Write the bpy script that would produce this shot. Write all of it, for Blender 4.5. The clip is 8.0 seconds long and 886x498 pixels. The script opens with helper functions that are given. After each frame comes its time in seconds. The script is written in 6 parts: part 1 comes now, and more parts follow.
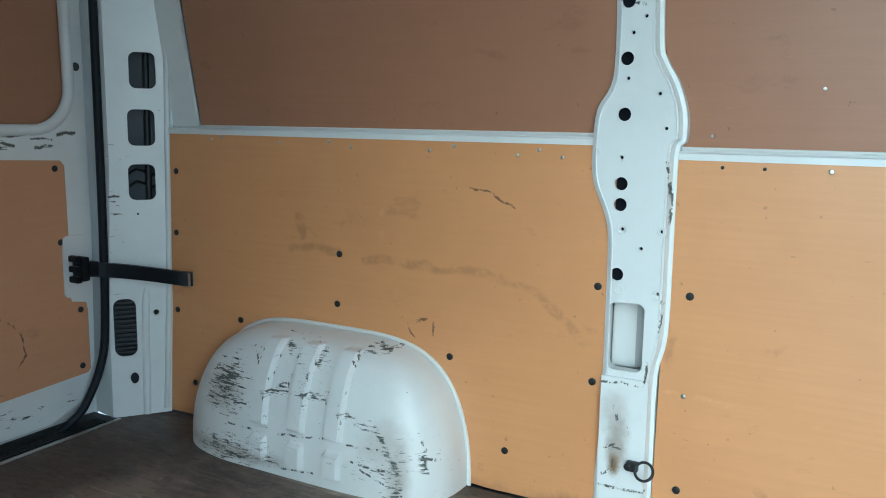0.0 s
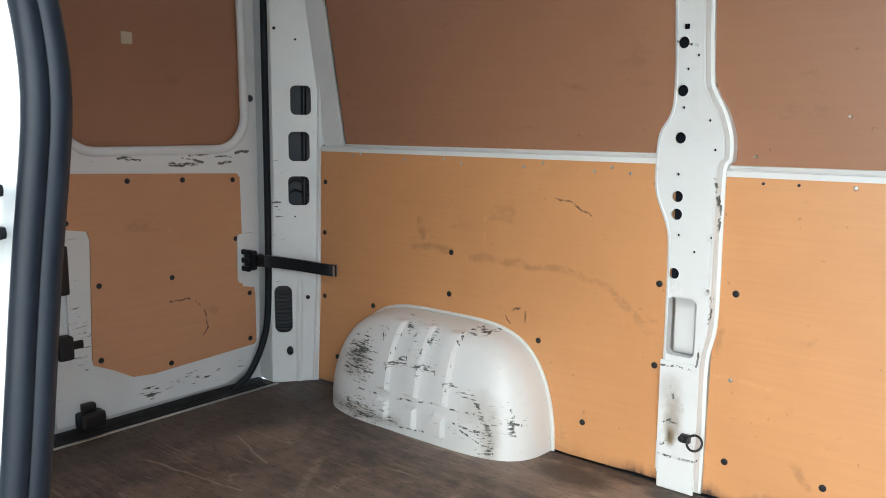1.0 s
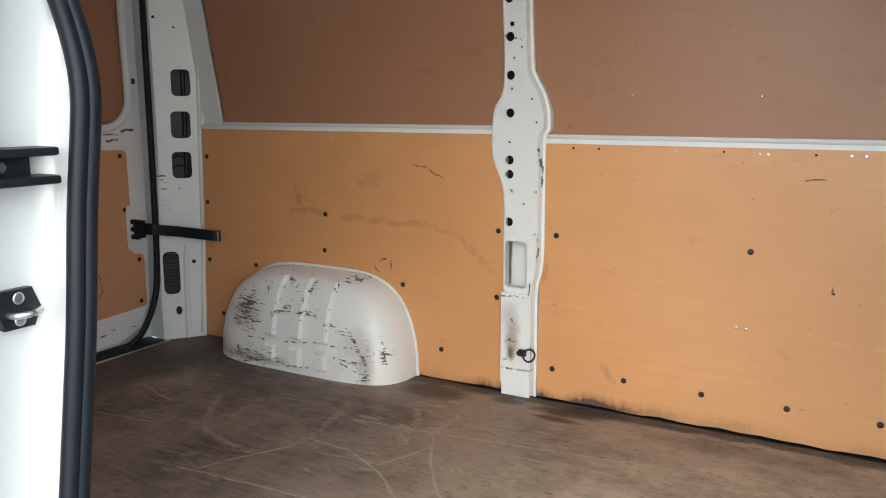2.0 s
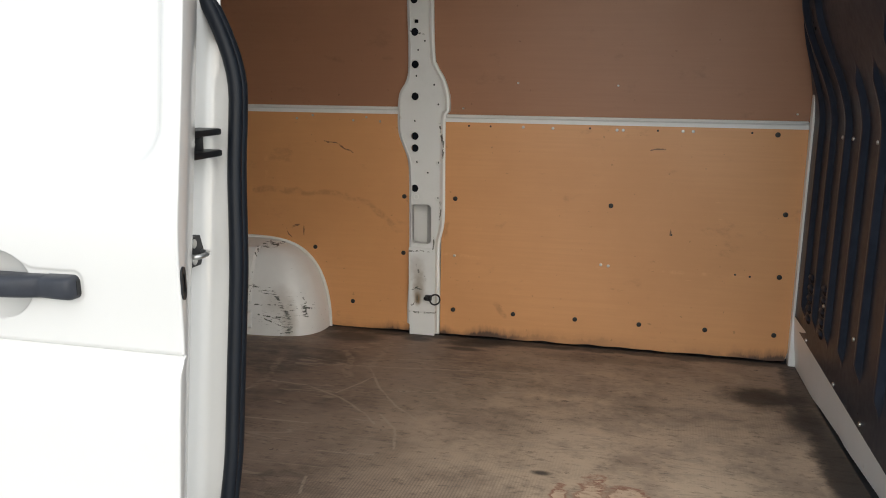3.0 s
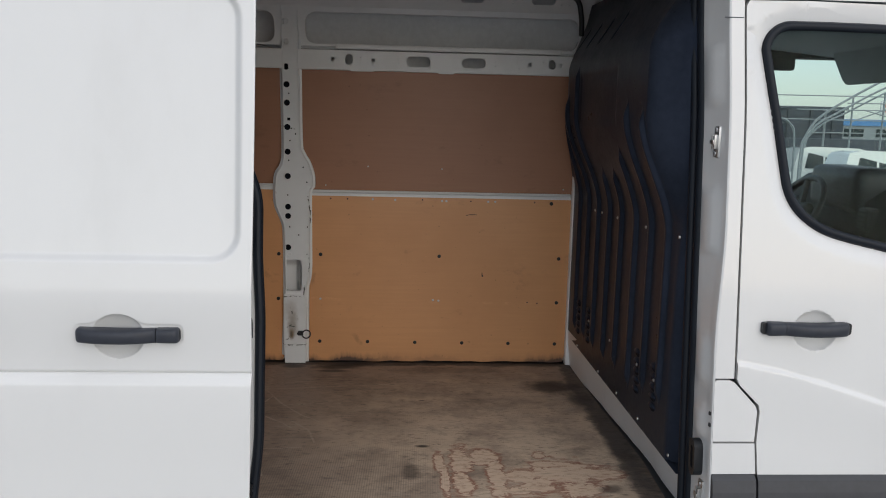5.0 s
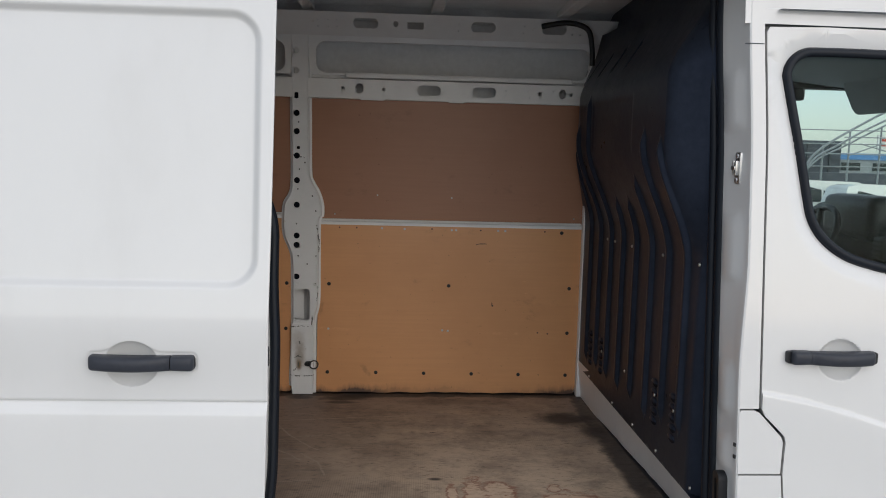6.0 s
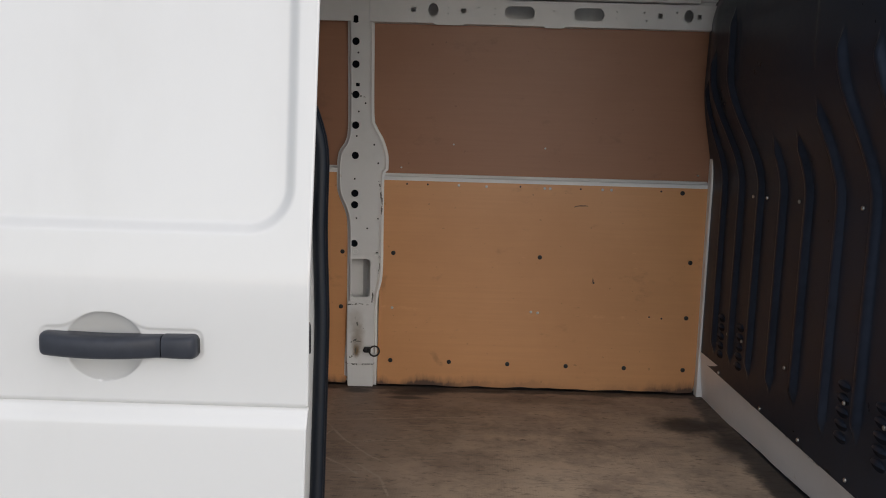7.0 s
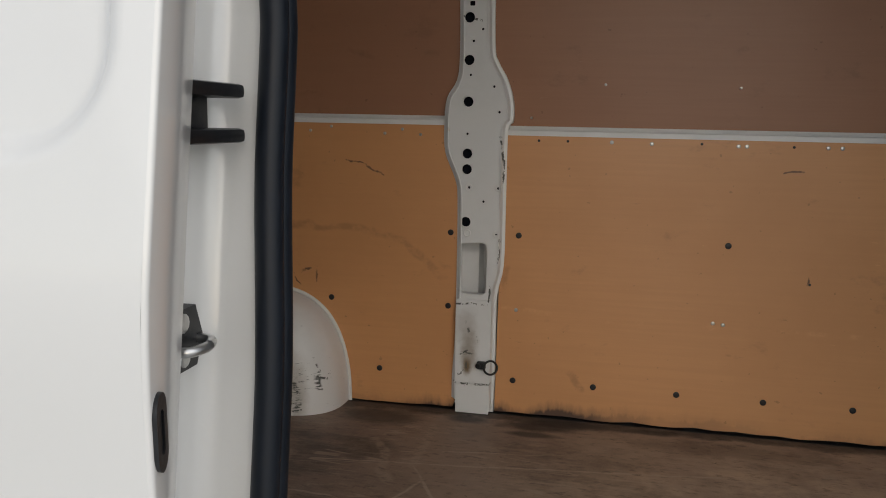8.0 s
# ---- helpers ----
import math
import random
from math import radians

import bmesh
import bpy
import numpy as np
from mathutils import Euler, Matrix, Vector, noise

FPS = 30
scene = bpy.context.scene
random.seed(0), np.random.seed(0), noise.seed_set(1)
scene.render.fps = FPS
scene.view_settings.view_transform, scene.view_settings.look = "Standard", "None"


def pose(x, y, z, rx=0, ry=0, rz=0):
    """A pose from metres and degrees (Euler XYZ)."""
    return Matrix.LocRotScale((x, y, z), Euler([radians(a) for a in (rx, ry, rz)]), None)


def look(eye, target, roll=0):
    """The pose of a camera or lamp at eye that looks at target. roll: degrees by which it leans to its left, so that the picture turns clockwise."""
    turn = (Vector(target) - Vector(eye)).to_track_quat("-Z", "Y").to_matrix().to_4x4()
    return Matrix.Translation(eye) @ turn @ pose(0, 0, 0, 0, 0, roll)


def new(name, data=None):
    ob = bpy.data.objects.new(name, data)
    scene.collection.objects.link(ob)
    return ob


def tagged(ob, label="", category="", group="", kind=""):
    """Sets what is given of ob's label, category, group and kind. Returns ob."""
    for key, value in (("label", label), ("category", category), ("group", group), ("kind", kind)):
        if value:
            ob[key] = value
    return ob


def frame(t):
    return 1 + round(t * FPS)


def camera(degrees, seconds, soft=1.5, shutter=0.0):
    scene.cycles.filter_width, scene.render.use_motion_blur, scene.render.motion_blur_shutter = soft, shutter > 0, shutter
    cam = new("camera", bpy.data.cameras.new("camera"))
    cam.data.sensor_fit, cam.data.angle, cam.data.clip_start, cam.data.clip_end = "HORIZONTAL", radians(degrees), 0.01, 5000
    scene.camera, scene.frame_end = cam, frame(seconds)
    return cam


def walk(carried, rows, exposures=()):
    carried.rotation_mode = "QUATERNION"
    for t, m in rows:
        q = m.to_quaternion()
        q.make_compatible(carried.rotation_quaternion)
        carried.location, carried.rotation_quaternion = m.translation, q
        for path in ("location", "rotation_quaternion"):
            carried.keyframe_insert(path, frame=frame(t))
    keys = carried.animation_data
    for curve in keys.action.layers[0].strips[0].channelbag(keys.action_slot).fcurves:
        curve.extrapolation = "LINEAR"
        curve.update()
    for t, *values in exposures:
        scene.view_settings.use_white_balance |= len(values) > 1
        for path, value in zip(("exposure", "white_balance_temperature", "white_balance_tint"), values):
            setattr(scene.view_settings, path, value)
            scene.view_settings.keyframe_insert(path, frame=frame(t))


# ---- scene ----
cam = camera(57.0, 8.0, soft=1.0)
PATH = [
    (0, (0.519, 0.011, 1.551), (-0.417, 1.752, 1.244), 0.9),
    (0.5, (0.647, -0.045, 1.57), (-0.513, 1.556, 1.269), 0.7),
    (1, (0.91, -0.244, 1.603), (-0.354, 1.277, 1.304), 0.4),
    (1.5, (1.128, -0.428, 1.586), (-0.071, 1.141, 1.271), -0.0),
    (1.8, (1.179, -0.537, 1.607), (0.108, 1.118, 1.271), -0.1),
    (2, (1.16, -0.667, 1.605), (0.188, 1.046, 1.255), -0.1),
    (2.2, (1.097, -0.801, 1.61), (0.239, 0.97, 1.252), 0.2),
    (3.3, (0.769, -1.522, 1.662), (0.451, 0.408, 1.244), 0.7),
    (3.5, (0.677, -1.651, 1.681), (0.46, 0.292, 1.259), 0.9),
    (4, (0.62, -1.979, 1.703), (0.576, -0.023, 1.291), 1.2),
    (4.5, (0.596, -2.224, 1.803), (0.652, -0.261, 1.428), 1.4),
    (5, (0.545, -2.355, 1.887), (0.661, -0.384, 1.57), 1.4),
    (5.2, (0.531, -2.375, 1.892), (0.659, -0.401, 1.6), 1.5),
    (6.3, (0.461, -2.224, 1.812), (0.57, -0.24, 1.579), 1.6),
    (6.5, (0.443, -2.063, 1.752), (0.529, -0.079, 1.514), 1.6),
    (6.8, (0.421, -1.744, 1.720), (0.452, 0.240, 1.467), 1.7),
    (7, (0.397, -1.545, 1.659), (0.378, 0.437, 1.388), 1.6),
    (7.5, (0.399, -1.022, 1.555), (0.179, 0.942, 1.249), 1.4),
    (7.8, (0.435, -0.757, 1.506), (0.09, 1.189, 1.194), 1.2),
    (8, (0.451, -0.627, 1.518), (0.037, 1.305, 1.206), 1.1),
]
EXPOSURES = [(0.0, 1.85, 4850, -12), (0.5, 2.0, 5250, -4), (1.0, 2.1, 5750, 2), (1.5, 2.0, 5950, 3), (2.2, 1.5, 6150, 5), (2.8, 0.88, 6400, 7), (3.3, 0.66, 6600, 9), (4.0, 0.22, 6400, 10), (4.5, 0.08, 6250, 11), (6.5, 0.06, 6250, 11), (7.0, 0.14, 6400, 12), (7.5, 0.18, 6500, 11), (8.0, 0.18, 6550, 10)]
walk(cam, [(t, look(eye, target, roll)) for t, eye, target, roll in PATH], EXPOSURES)

# ---- light: a bright overcast sky with a wide, weak sun ----
SUN_EL, SUN_AZ = 28.0, 158.0
world = bpy.data.worlds.new("sky")
scene.world = world
world.use_nodes = True
wt = world.node_tree
sky = wt.nodes.new("ShaderNodeTexSky")
sky.sky_type = "NISHITA"
sky.sun_disc = False
sky.sun_elevation, sky.sun_rotation = radians(SUN_EL), radians(SUN_AZ)
sky.air_density, sky.dust_density, sky.ozone_density = 1.0, 1.2, 1.0
wt.nodes["Background"].inputs["Strength"].default_value = 0.15
# an even layer of pale cloud veils the blue
veil = wt.nodes.new("ShaderNodeMix")
veil.data_type = "RGBA"
veil.inputs[0].default_value = 0.55
veil.inputs[7].default_value = (4.4, 4.45, 4.5, 1)
wt.links.new(sky.outputs["Color"], veil.inputs[6])
wt.links.new(veil.outputs[2], wt.nodes["Background"].inputs["Color"])
sun = new("sun", bpy.data.lights.new("sun", "SUN"))
sun.data.energy, sun.data.angle, sun.data.color = 1.6, radians(110), (1.0, 0.97, 0.93)
az, el = radians(SUN_AZ), radians(SUN_EL)
sun_way = Vector((math.sin(az) * math.cos(el), math.cos(az) * math.cos(el), math.sin(el)))
sun.matrix_world = look(sun_way * 30, (0, 0, 0))


# ---- materials ----
class Mat:
    """A node material with short calls for its nodes."""

    def __init__(self, name):
        self.m = bpy.data.materials.new(name)
        self.m.use_nodes = True
        self.t = self.m.node_tree
        self.b = self.t.nodes["Principled BSDF"]
        self.co = self.t.nodes.new("ShaderNodeTexCoord").outputs["Object"]

    def put(self, socket, value):
        if isinstance(value, bpy.types.NodeSocket):
            self.t.links.new(value, socket)
        elif isinstance(value, (tuple, list)) and len(value) == 3 and socket.type == "RGBA":
            socket.default_value = (*value, 1)
        else:
            socket.default_value = value

    def set(self, **kw):
        for key, value in kw.items():
            self.put(self.b.inputs[key.replace("_", " ")], value)
        return self

    def place(self, scale=(1, 1, 1), rot=(0, 0, 0), loc=(0, 0, 0), co=None):
        n = self.t.nodes.new("ShaderNodeMapping")
        self.put(n.inputs["Vector"], co or self.co)
        n.inputs["Scale"].default_value = scale
        n.inputs["Rotation"].default_value = [radians(a) for a in rot]
        n.inputs["Location"].default_value = loc
        return n.outputs[0]

    def noise(self, scale, detail=4, rough=0.55, co=None, distort=0.0):
        n = self.t.nodes.new("ShaderNodeTexNoise")
        self.put(n.inputs["Vector"], co or self.co)
        n.inputs["Scale"].default_value, n.inputs["Detail"].default_value = scale, detail
        n.inputs["Roughness"].default_value, n.inputs["Distortion"].default_value = rough, distort
        return n.outputs["Fac"]

    def ramp(self, x, lo, hi, a=0.0, b=1.0):
        n = self.t.nodes.new("ShaderNodeMapRange")
        n.interpolation_type = "SMOOTHSTEP"
        self.put(n.inputs[0], x)
        for i, v in enumerate((lo, hi, a, b)):
            n.inputs[i + 1].default_value = v
        return n.outputs[0]

    def math(self, op, a, b=0.0):
        n = self.t.nodes.new("ShaderNodeMath")
        n.operation = op
        self.put(n.inputs[0], a)
        self.put(n.inputs[1], b)
        return n.outputs[0]

    def mix(self, fac, a, b):
        n = self.t.nodes.new("ShaderNodeMix")
        n.data_type = "RGBA"
        self.put(n.inputs[0], fac)
        self.put(n.inputs[6], a)
        self.put(n.inputs[7], b)
        return n.outputs[2]

    def axis(self, i, co=None):
        n = self.t.nodes.new("ShaderNodeSeparateXYZ")
        self.put(n.inputs[0], co or self.co)
        return n.outputs[i]

    def spot(self, centre, size, soft=0.35, wobble=0.25, freq=9):
        """A patch round centre with an uneven rim: 1 inside, 0 outside."""
        p = self.place(tuple(1 / s for s in size), loc=tuple(-c / s for c, s in zip(centre, size)))
        n = self.t.nodes.new("ShaderNodeVectorMath")
        n.operation = "LENGTH"
        self.put(n.inputs[0], p)
        d = self.math("ADD", n.outputs["Value"], self.math("MULTIPLY", self.math("SUBTRACT", self.noise(freq, 5, 0.65), 0.5), wobble * 4))
        return self.ramp(d, 1 - soft, 1 + soft, 1, 0)

    def lines(self, paths, width, wobble=0.012, freq=14, flat=(1, 1, 1)):
        """Thin marks along the given paths: 1 on the line, 0 beside it."""
        warp = self.t.nodes.new("ShaderNodeTexNoise")
        self.put(warp.inputs["Vector"], self.co)
        warp.inputs["Scale"].default_value, warp.inputs["Detail"].default_value = freq, 3

        def vec(op, a, b, out=0):
            n = self.t.nodes.new("ShaderNodeVectorMath")
            n.operation = op
            self.put(n.inputs[0], a)
            if op == "SCALE":
                self.put(n.inputs["Scale"], b)
            elif b is not None:
                self.put(n.inputs[1], b)
            return n.outputs[out]

        p = vec("ADD", self.co, vec("SCALE", vec("SUBTRACT", warp.outputs["Color"], (0.5, 0.5, 0.5)), wobble * 2))
        p = vec("MULTIPLY", p, flat)
        best = None
        for path in paths:
            for a, b in zip(path, path[1:]):
                ba = Vector(b) - Vector(a)
                pa = vec("SUBTRACT", p, tuple(a))
                h = self.math("MULTIPLY", vec("DOT_PRODUCT", pa, tuple(ba), 1), 1 / ba.dot(ba))
                h = self.math("MINIMUM", self.math("MAXIMUM", h, 0.0), 1.0)
                d = vec("LENGTH", vec("SUBTRACT", pa, vec("SCALE", tuple(ba), h)), None, 1)
                best = d if best is None else self.math("MINIMUM", best, d)
        return self.ramp(best, width * 0.35, width, 1, 0)

    def bump(self, h, strength=0.2, dist=0.002, normal=None):
        n = self.t.nodes.new("ShaderNodeBump")
        n.inputs["Strength"].default_value, n.inputs["Distance"].default_value = strength, dist
        self.put(n.inputs["Height"], h)
        if normal:
            self.put(n.inputs["Normal"], normal)
        self.put(self.b.inputs["Normal"], n.outputs[0])
        return n.outputs[0]


def plain(name, col, rough=0.5, metal=0.0, vary=0.12, scale=14, coat=0.0, bump=0.05):
    m = Mat(name)
    n = m.math("ADD", m.math("MULTIPLY", m.noise(scale), 0.6), m.math("MULTIPLY", m.noise(scale * 9, 3), 0.4))
    m.set(Base_Color=m.mix(m.ramp(n, 0.3, 0.7), tuple(c * (1 - vary) for c in col), tuple(min(1, c * (1 + vary)) for c in col)),
          Roughness=m.ramp(n, 0.25, 0.75, max(0.02, rough - 0.08), min(1, rough + 0.08)), Metallic=metal, Coat_Weight=coat, Coat_Roughness=0.08)
    if bump:
        m.bump(m.noise(scale * 14, 3), bump, 0.001)
    return m.m


def outer_paint():
    m = Mat("white_outer_paint")
    dust = m.ramp(m.noise(3.0, 6, 0.6, m.place((1, 1, 0.35))), 0.45, 0.75)
    m.set(Base_Color=m.mix(m.math("MULTIPLY", dust, 0.35), (0.655, 0.655, 0.64), (0.56, 0.555, 0.535)),
          Roughness=m.ramp(dust, 0, 1, 0.28, 0.42), Coat_Weight=0.8, Coat_Roughness=0.08)
    m.bump(m.noise(220, 2), 0.03, 0.0006)
    return m.m


def inner_paint(name, amount, col=(0.78, 0.79, 0.785), areas=(), marks=(), stains=(), fine=1.0, across=False):
    """White inner body paint, scuffed down to grey primer by loads."""
    m = Mat(name)
    dirt = m.ramp(m.noise(5, 6, 0.65), 0.42, 0.75)
    c = m.mix(m.math("MULTIPLY", dirt, 0.3), col, tuple(v * 0.78 for v in col))
    streak = m.noise(1.0, 6, 0.72, m.place((9 * fine, 9 * fine, 75 * fine), rot=(0, 3, 0)))
    slant = m.noise(1.0, 6, 0.72, m.place((16 * fine, 16 * fine, 95 * fine), rot=(0, 38, 0)))
    broad = m.noise(3.4, 5, 0.65, m.place((0.9, 0.9, 1.2)))
    heat = m.math("MULTIPLY", m.math("SUBTRACT", broad, 0.5), 0.45)
    hot = None
    for centre, size, k in areas:
        sp = m.math("MULTIPLY", m.spot(centre, size, 0.9, 0.5, 6), k)
        hot = sp if hot is None else m.math("MAXIMUM", hot, sp)
    if hot is not None:
        heat = m.math("ADD", heat, hot)
    wear = m.math("ADD", m.math("MAXIMUM", streak, m.math("SUBTRACT", slant, 0.02)), heat)
    mask = m.ramp(wear, 0.735 - amount, 0.765 - amount)
    for paths, width, lo in marks:
        drag = m.lines([[(0, u, z) if across else (u, 0, z) for u, z in path] for path in paths], width, width * 1.6, 30, (0, 1, 1) if across else (1, 0, 1))
        torn = m.noise(1.0, 5, 0.7, m.place((20, 20, 150) if width > 0.006 else (45, 45, 25), rot=(0, 6, 0)))
        mask = m.math("MAXIMUM", mask, m.math("MULTIPLY", drag, m.ramp(torn, lo, lo + 0.04)))
    for centre, size, k in stains:
        c = m.mix(m.math("MULTIPLY", m.spot(centre, size, 0.7, 0.4, 22), k), c, (0.20, 0.135, 0.07))
    rust = m.ramp(m.noise(9, 6, 0.7), 0.66, 0.72)
    c = m.mix(m.math("MULTIPLY", rust, 0.25), c, (0.42, 0.31, 0.20))
    m.set(Base_Color=m.mix(mask, c, (0.095, 0.10, 0.09)), Roughness=m.ramp(mask, 0, 1, 0.33, 0.7))
    m.bump(m.math("SUBTRACT", m.noise(120, 3), m.math("MULTIPLY", mask, 2.0)), 0.12, 0.0008)
    return m.m


def on_wall(*pts, y=1.88):
    return [(x, y, z) for x, z in pts]


def on_door(*pts):
    return [(-1.655, y, z) for y, z in pts]


def on_floor(*pts):
    return [(x, y, 0.587) for x, y in pts]


def plywood(name, light, dark):
    """Film-faced plywood lining: smooth orange-brown, smudged, cracked and scraped, damp and dark at its lower edge."""
    m = Mat(name)
    grain = m.noise(7, 6, 0.6, m.place((0.5, 0.5, 14)))
    cloud = m.noise(1.7, 5, 0.6)
    c = m.mix(m.ramp(grain, 0.3, 0.7, 0, 0.35), light, dark)
    c = m.mix(m.ramp(cloud, 0.35, 0.75, 0, 0.8), c, dark)
    low = tuple(v * 0.52 for v in dark)
    smudge = m.ramp(m.noise(4.4, 7, 0.70, m.place((1, 1, 1.7), loc=(3, 0, 1))), 0.60, 0.72, 0, 0.30)
    c = m.mix(smudge, c, low)
    rub = m.ramp(m.noise(11, 6, 0.75, m.place((0.4, 0.4, 1.6), rot=(0, 20, 0), loc=(1, 2, 0))), 0.66, 0.74, 0, 0.35)
    c = m.mix(rub, c, low)
    scrape = m.ramp(m.noise(34, 4, 0.75, m.place((0.3, 0.3, 2.6), rot=(0, 12, 0))), 0.70, 0.74, 0, 0.4)
    c = m.mix(scrape, c, tuple(min(1, v * 1.15 + 0.06) for v in light))
    fleck = m.ramp(m.noise(55, 2, 0.5), 0.74, 0.77, 0, 0.5)
    c = m.mix(fleck, c, low)
    z = m.axis(2)
    tide = m.math("ADD", z, m.math("MULTIPLY", m.noise(5, 6, 0.7, m.place((1, 1, 0.3))), -0.17))
    damp = m.math("MAXIMUM", m.spot((0.24, 1.88, 0.60), (0.20, 0.3, 0.3), 0.5, 0.2, 5), m.spot((1.40, 1.88, 0.60), (0.13, 0.3, 0.3), 0.5, 0.2, 5))
    damp = m.math("MAXIMUM", m.math("MAXIMUM", damp, m.spot((-0.10, 1.88, 0.60), (0.10, 0.3, 0.3), 0.5, 0.2, 5)), m.ramp(m.noise(2.3, 3, 0.5, m.place((1, 1, 0.1))), 0.5, 0.7, 0.12, 0.6))
    c = m.mix(m.math("MULTIPLY", m.ramp(tide, 0.515, 0.560, 0.8, 0), damp), c, (0.26, 0.13, 0.065))
    c = m.mix(m.math("MULTIPLY", m.ramp(tide, 0.513, 0.528, 0.9, 0), damp), c, (0.075, 0.042, 0.030))
    # smears and cracks left by loads
    smears = m.lines([on_wall((-0.983, 1.185), (-0.816, 1.182)), on_wall((-0.743, 1.17), (-0.371, 1.167), (-0.216, 1.135), (-0.122, 1.048)), on_wall((-0.964, 1.266), (-0.956, 1.217)),
                      on_wall((0.334, 0.74), (0.371, 0.688)), on_wall((-0.40, 1.735), (-0.32, 1.715), y=1.9), on_wall((-0.191, 1.725), (-0.115, 1.725), y=1.9),
                      on_door((1.288, 1.567), (1.376, 1.592)), on_door((1.042, 1.60), (1.05, 1.575)), on_door((1.174, 1.623), (1.179, 1.59)), on_wall((0.117, 1.062), (0.115, 1.017))], 0.018, 0.03, 9)
    c = m.mix(m.math("MULTIPLY", smears, m.ramp(m.noise(30, 5, 0.7), 0.35, 0.62, 0.05, 0.45)), c, low)
    pale = m.lines([on_wall((-0.676, 1.373), (-0.681, 1.016)), on_wall((-1.281, 1.166), (-1.267, 1.114)), on_door((1.208, 1.24), (1.337, 1.231)), on_wall((0.11, 0.935), (0.42, 0.915), (1.3, 0.92)), on_wall((-0.606, 1.036), (-0.589, 0.992))], 0.010, 0.008)
    c = m.mix(m.math("MULTIPLY", pale, m.ramp(m.noise(18, 5, 0.7), 0.48, 0.66, 0, 0.32)), c, tuple(min(1, v * 1.1 + 0.06) for v in light))
    crack = m.lines([on_wall((-0.408, 1.386), (-0.359, 1.378), (-0.284, 1.345)), on_wall((-0.595, 1.005), (-0.589, 0.992), (-0.566, 0.971)), on_wall((-0.567, 1.014), (-0.508, 1.032), (-0.511, 0.982)),
                     on_door((1.324, 0.975), (1.416, 0.976), (1.466, 0.919), (1.478, 0.852), (1.445, 0.816)), on_wall((1.001, 1.079), (1.003, 1.058)), on_wall((0.91, 1.386), (0.963, 1.391))], 0.0045, 0.012, 30)
    crack = m.math("MULTIPLY", crack, m.ramp(m.noise(24, 3), 0.38, 0.5))
    c = m.mix(m.math("MULTIPLY", crack, 0.85), c, (0.07, 0.035, 0.02))
    m.set(Base_Color=c, Roughness=m.ramp(cloud, 0.3, 0.7, 0.42, 0.54), Coat_Weight=0.25, Coat_Roughness=0.38)
    m.bump(m.math("SUBTRACT", m.math("ADD", m.math("MULTIPLY", grain, 0.3), m.noise(150, 2)), m.math("MULTIPLY", crack, 3.0)), 0.06, 0.0008)
    return m.m


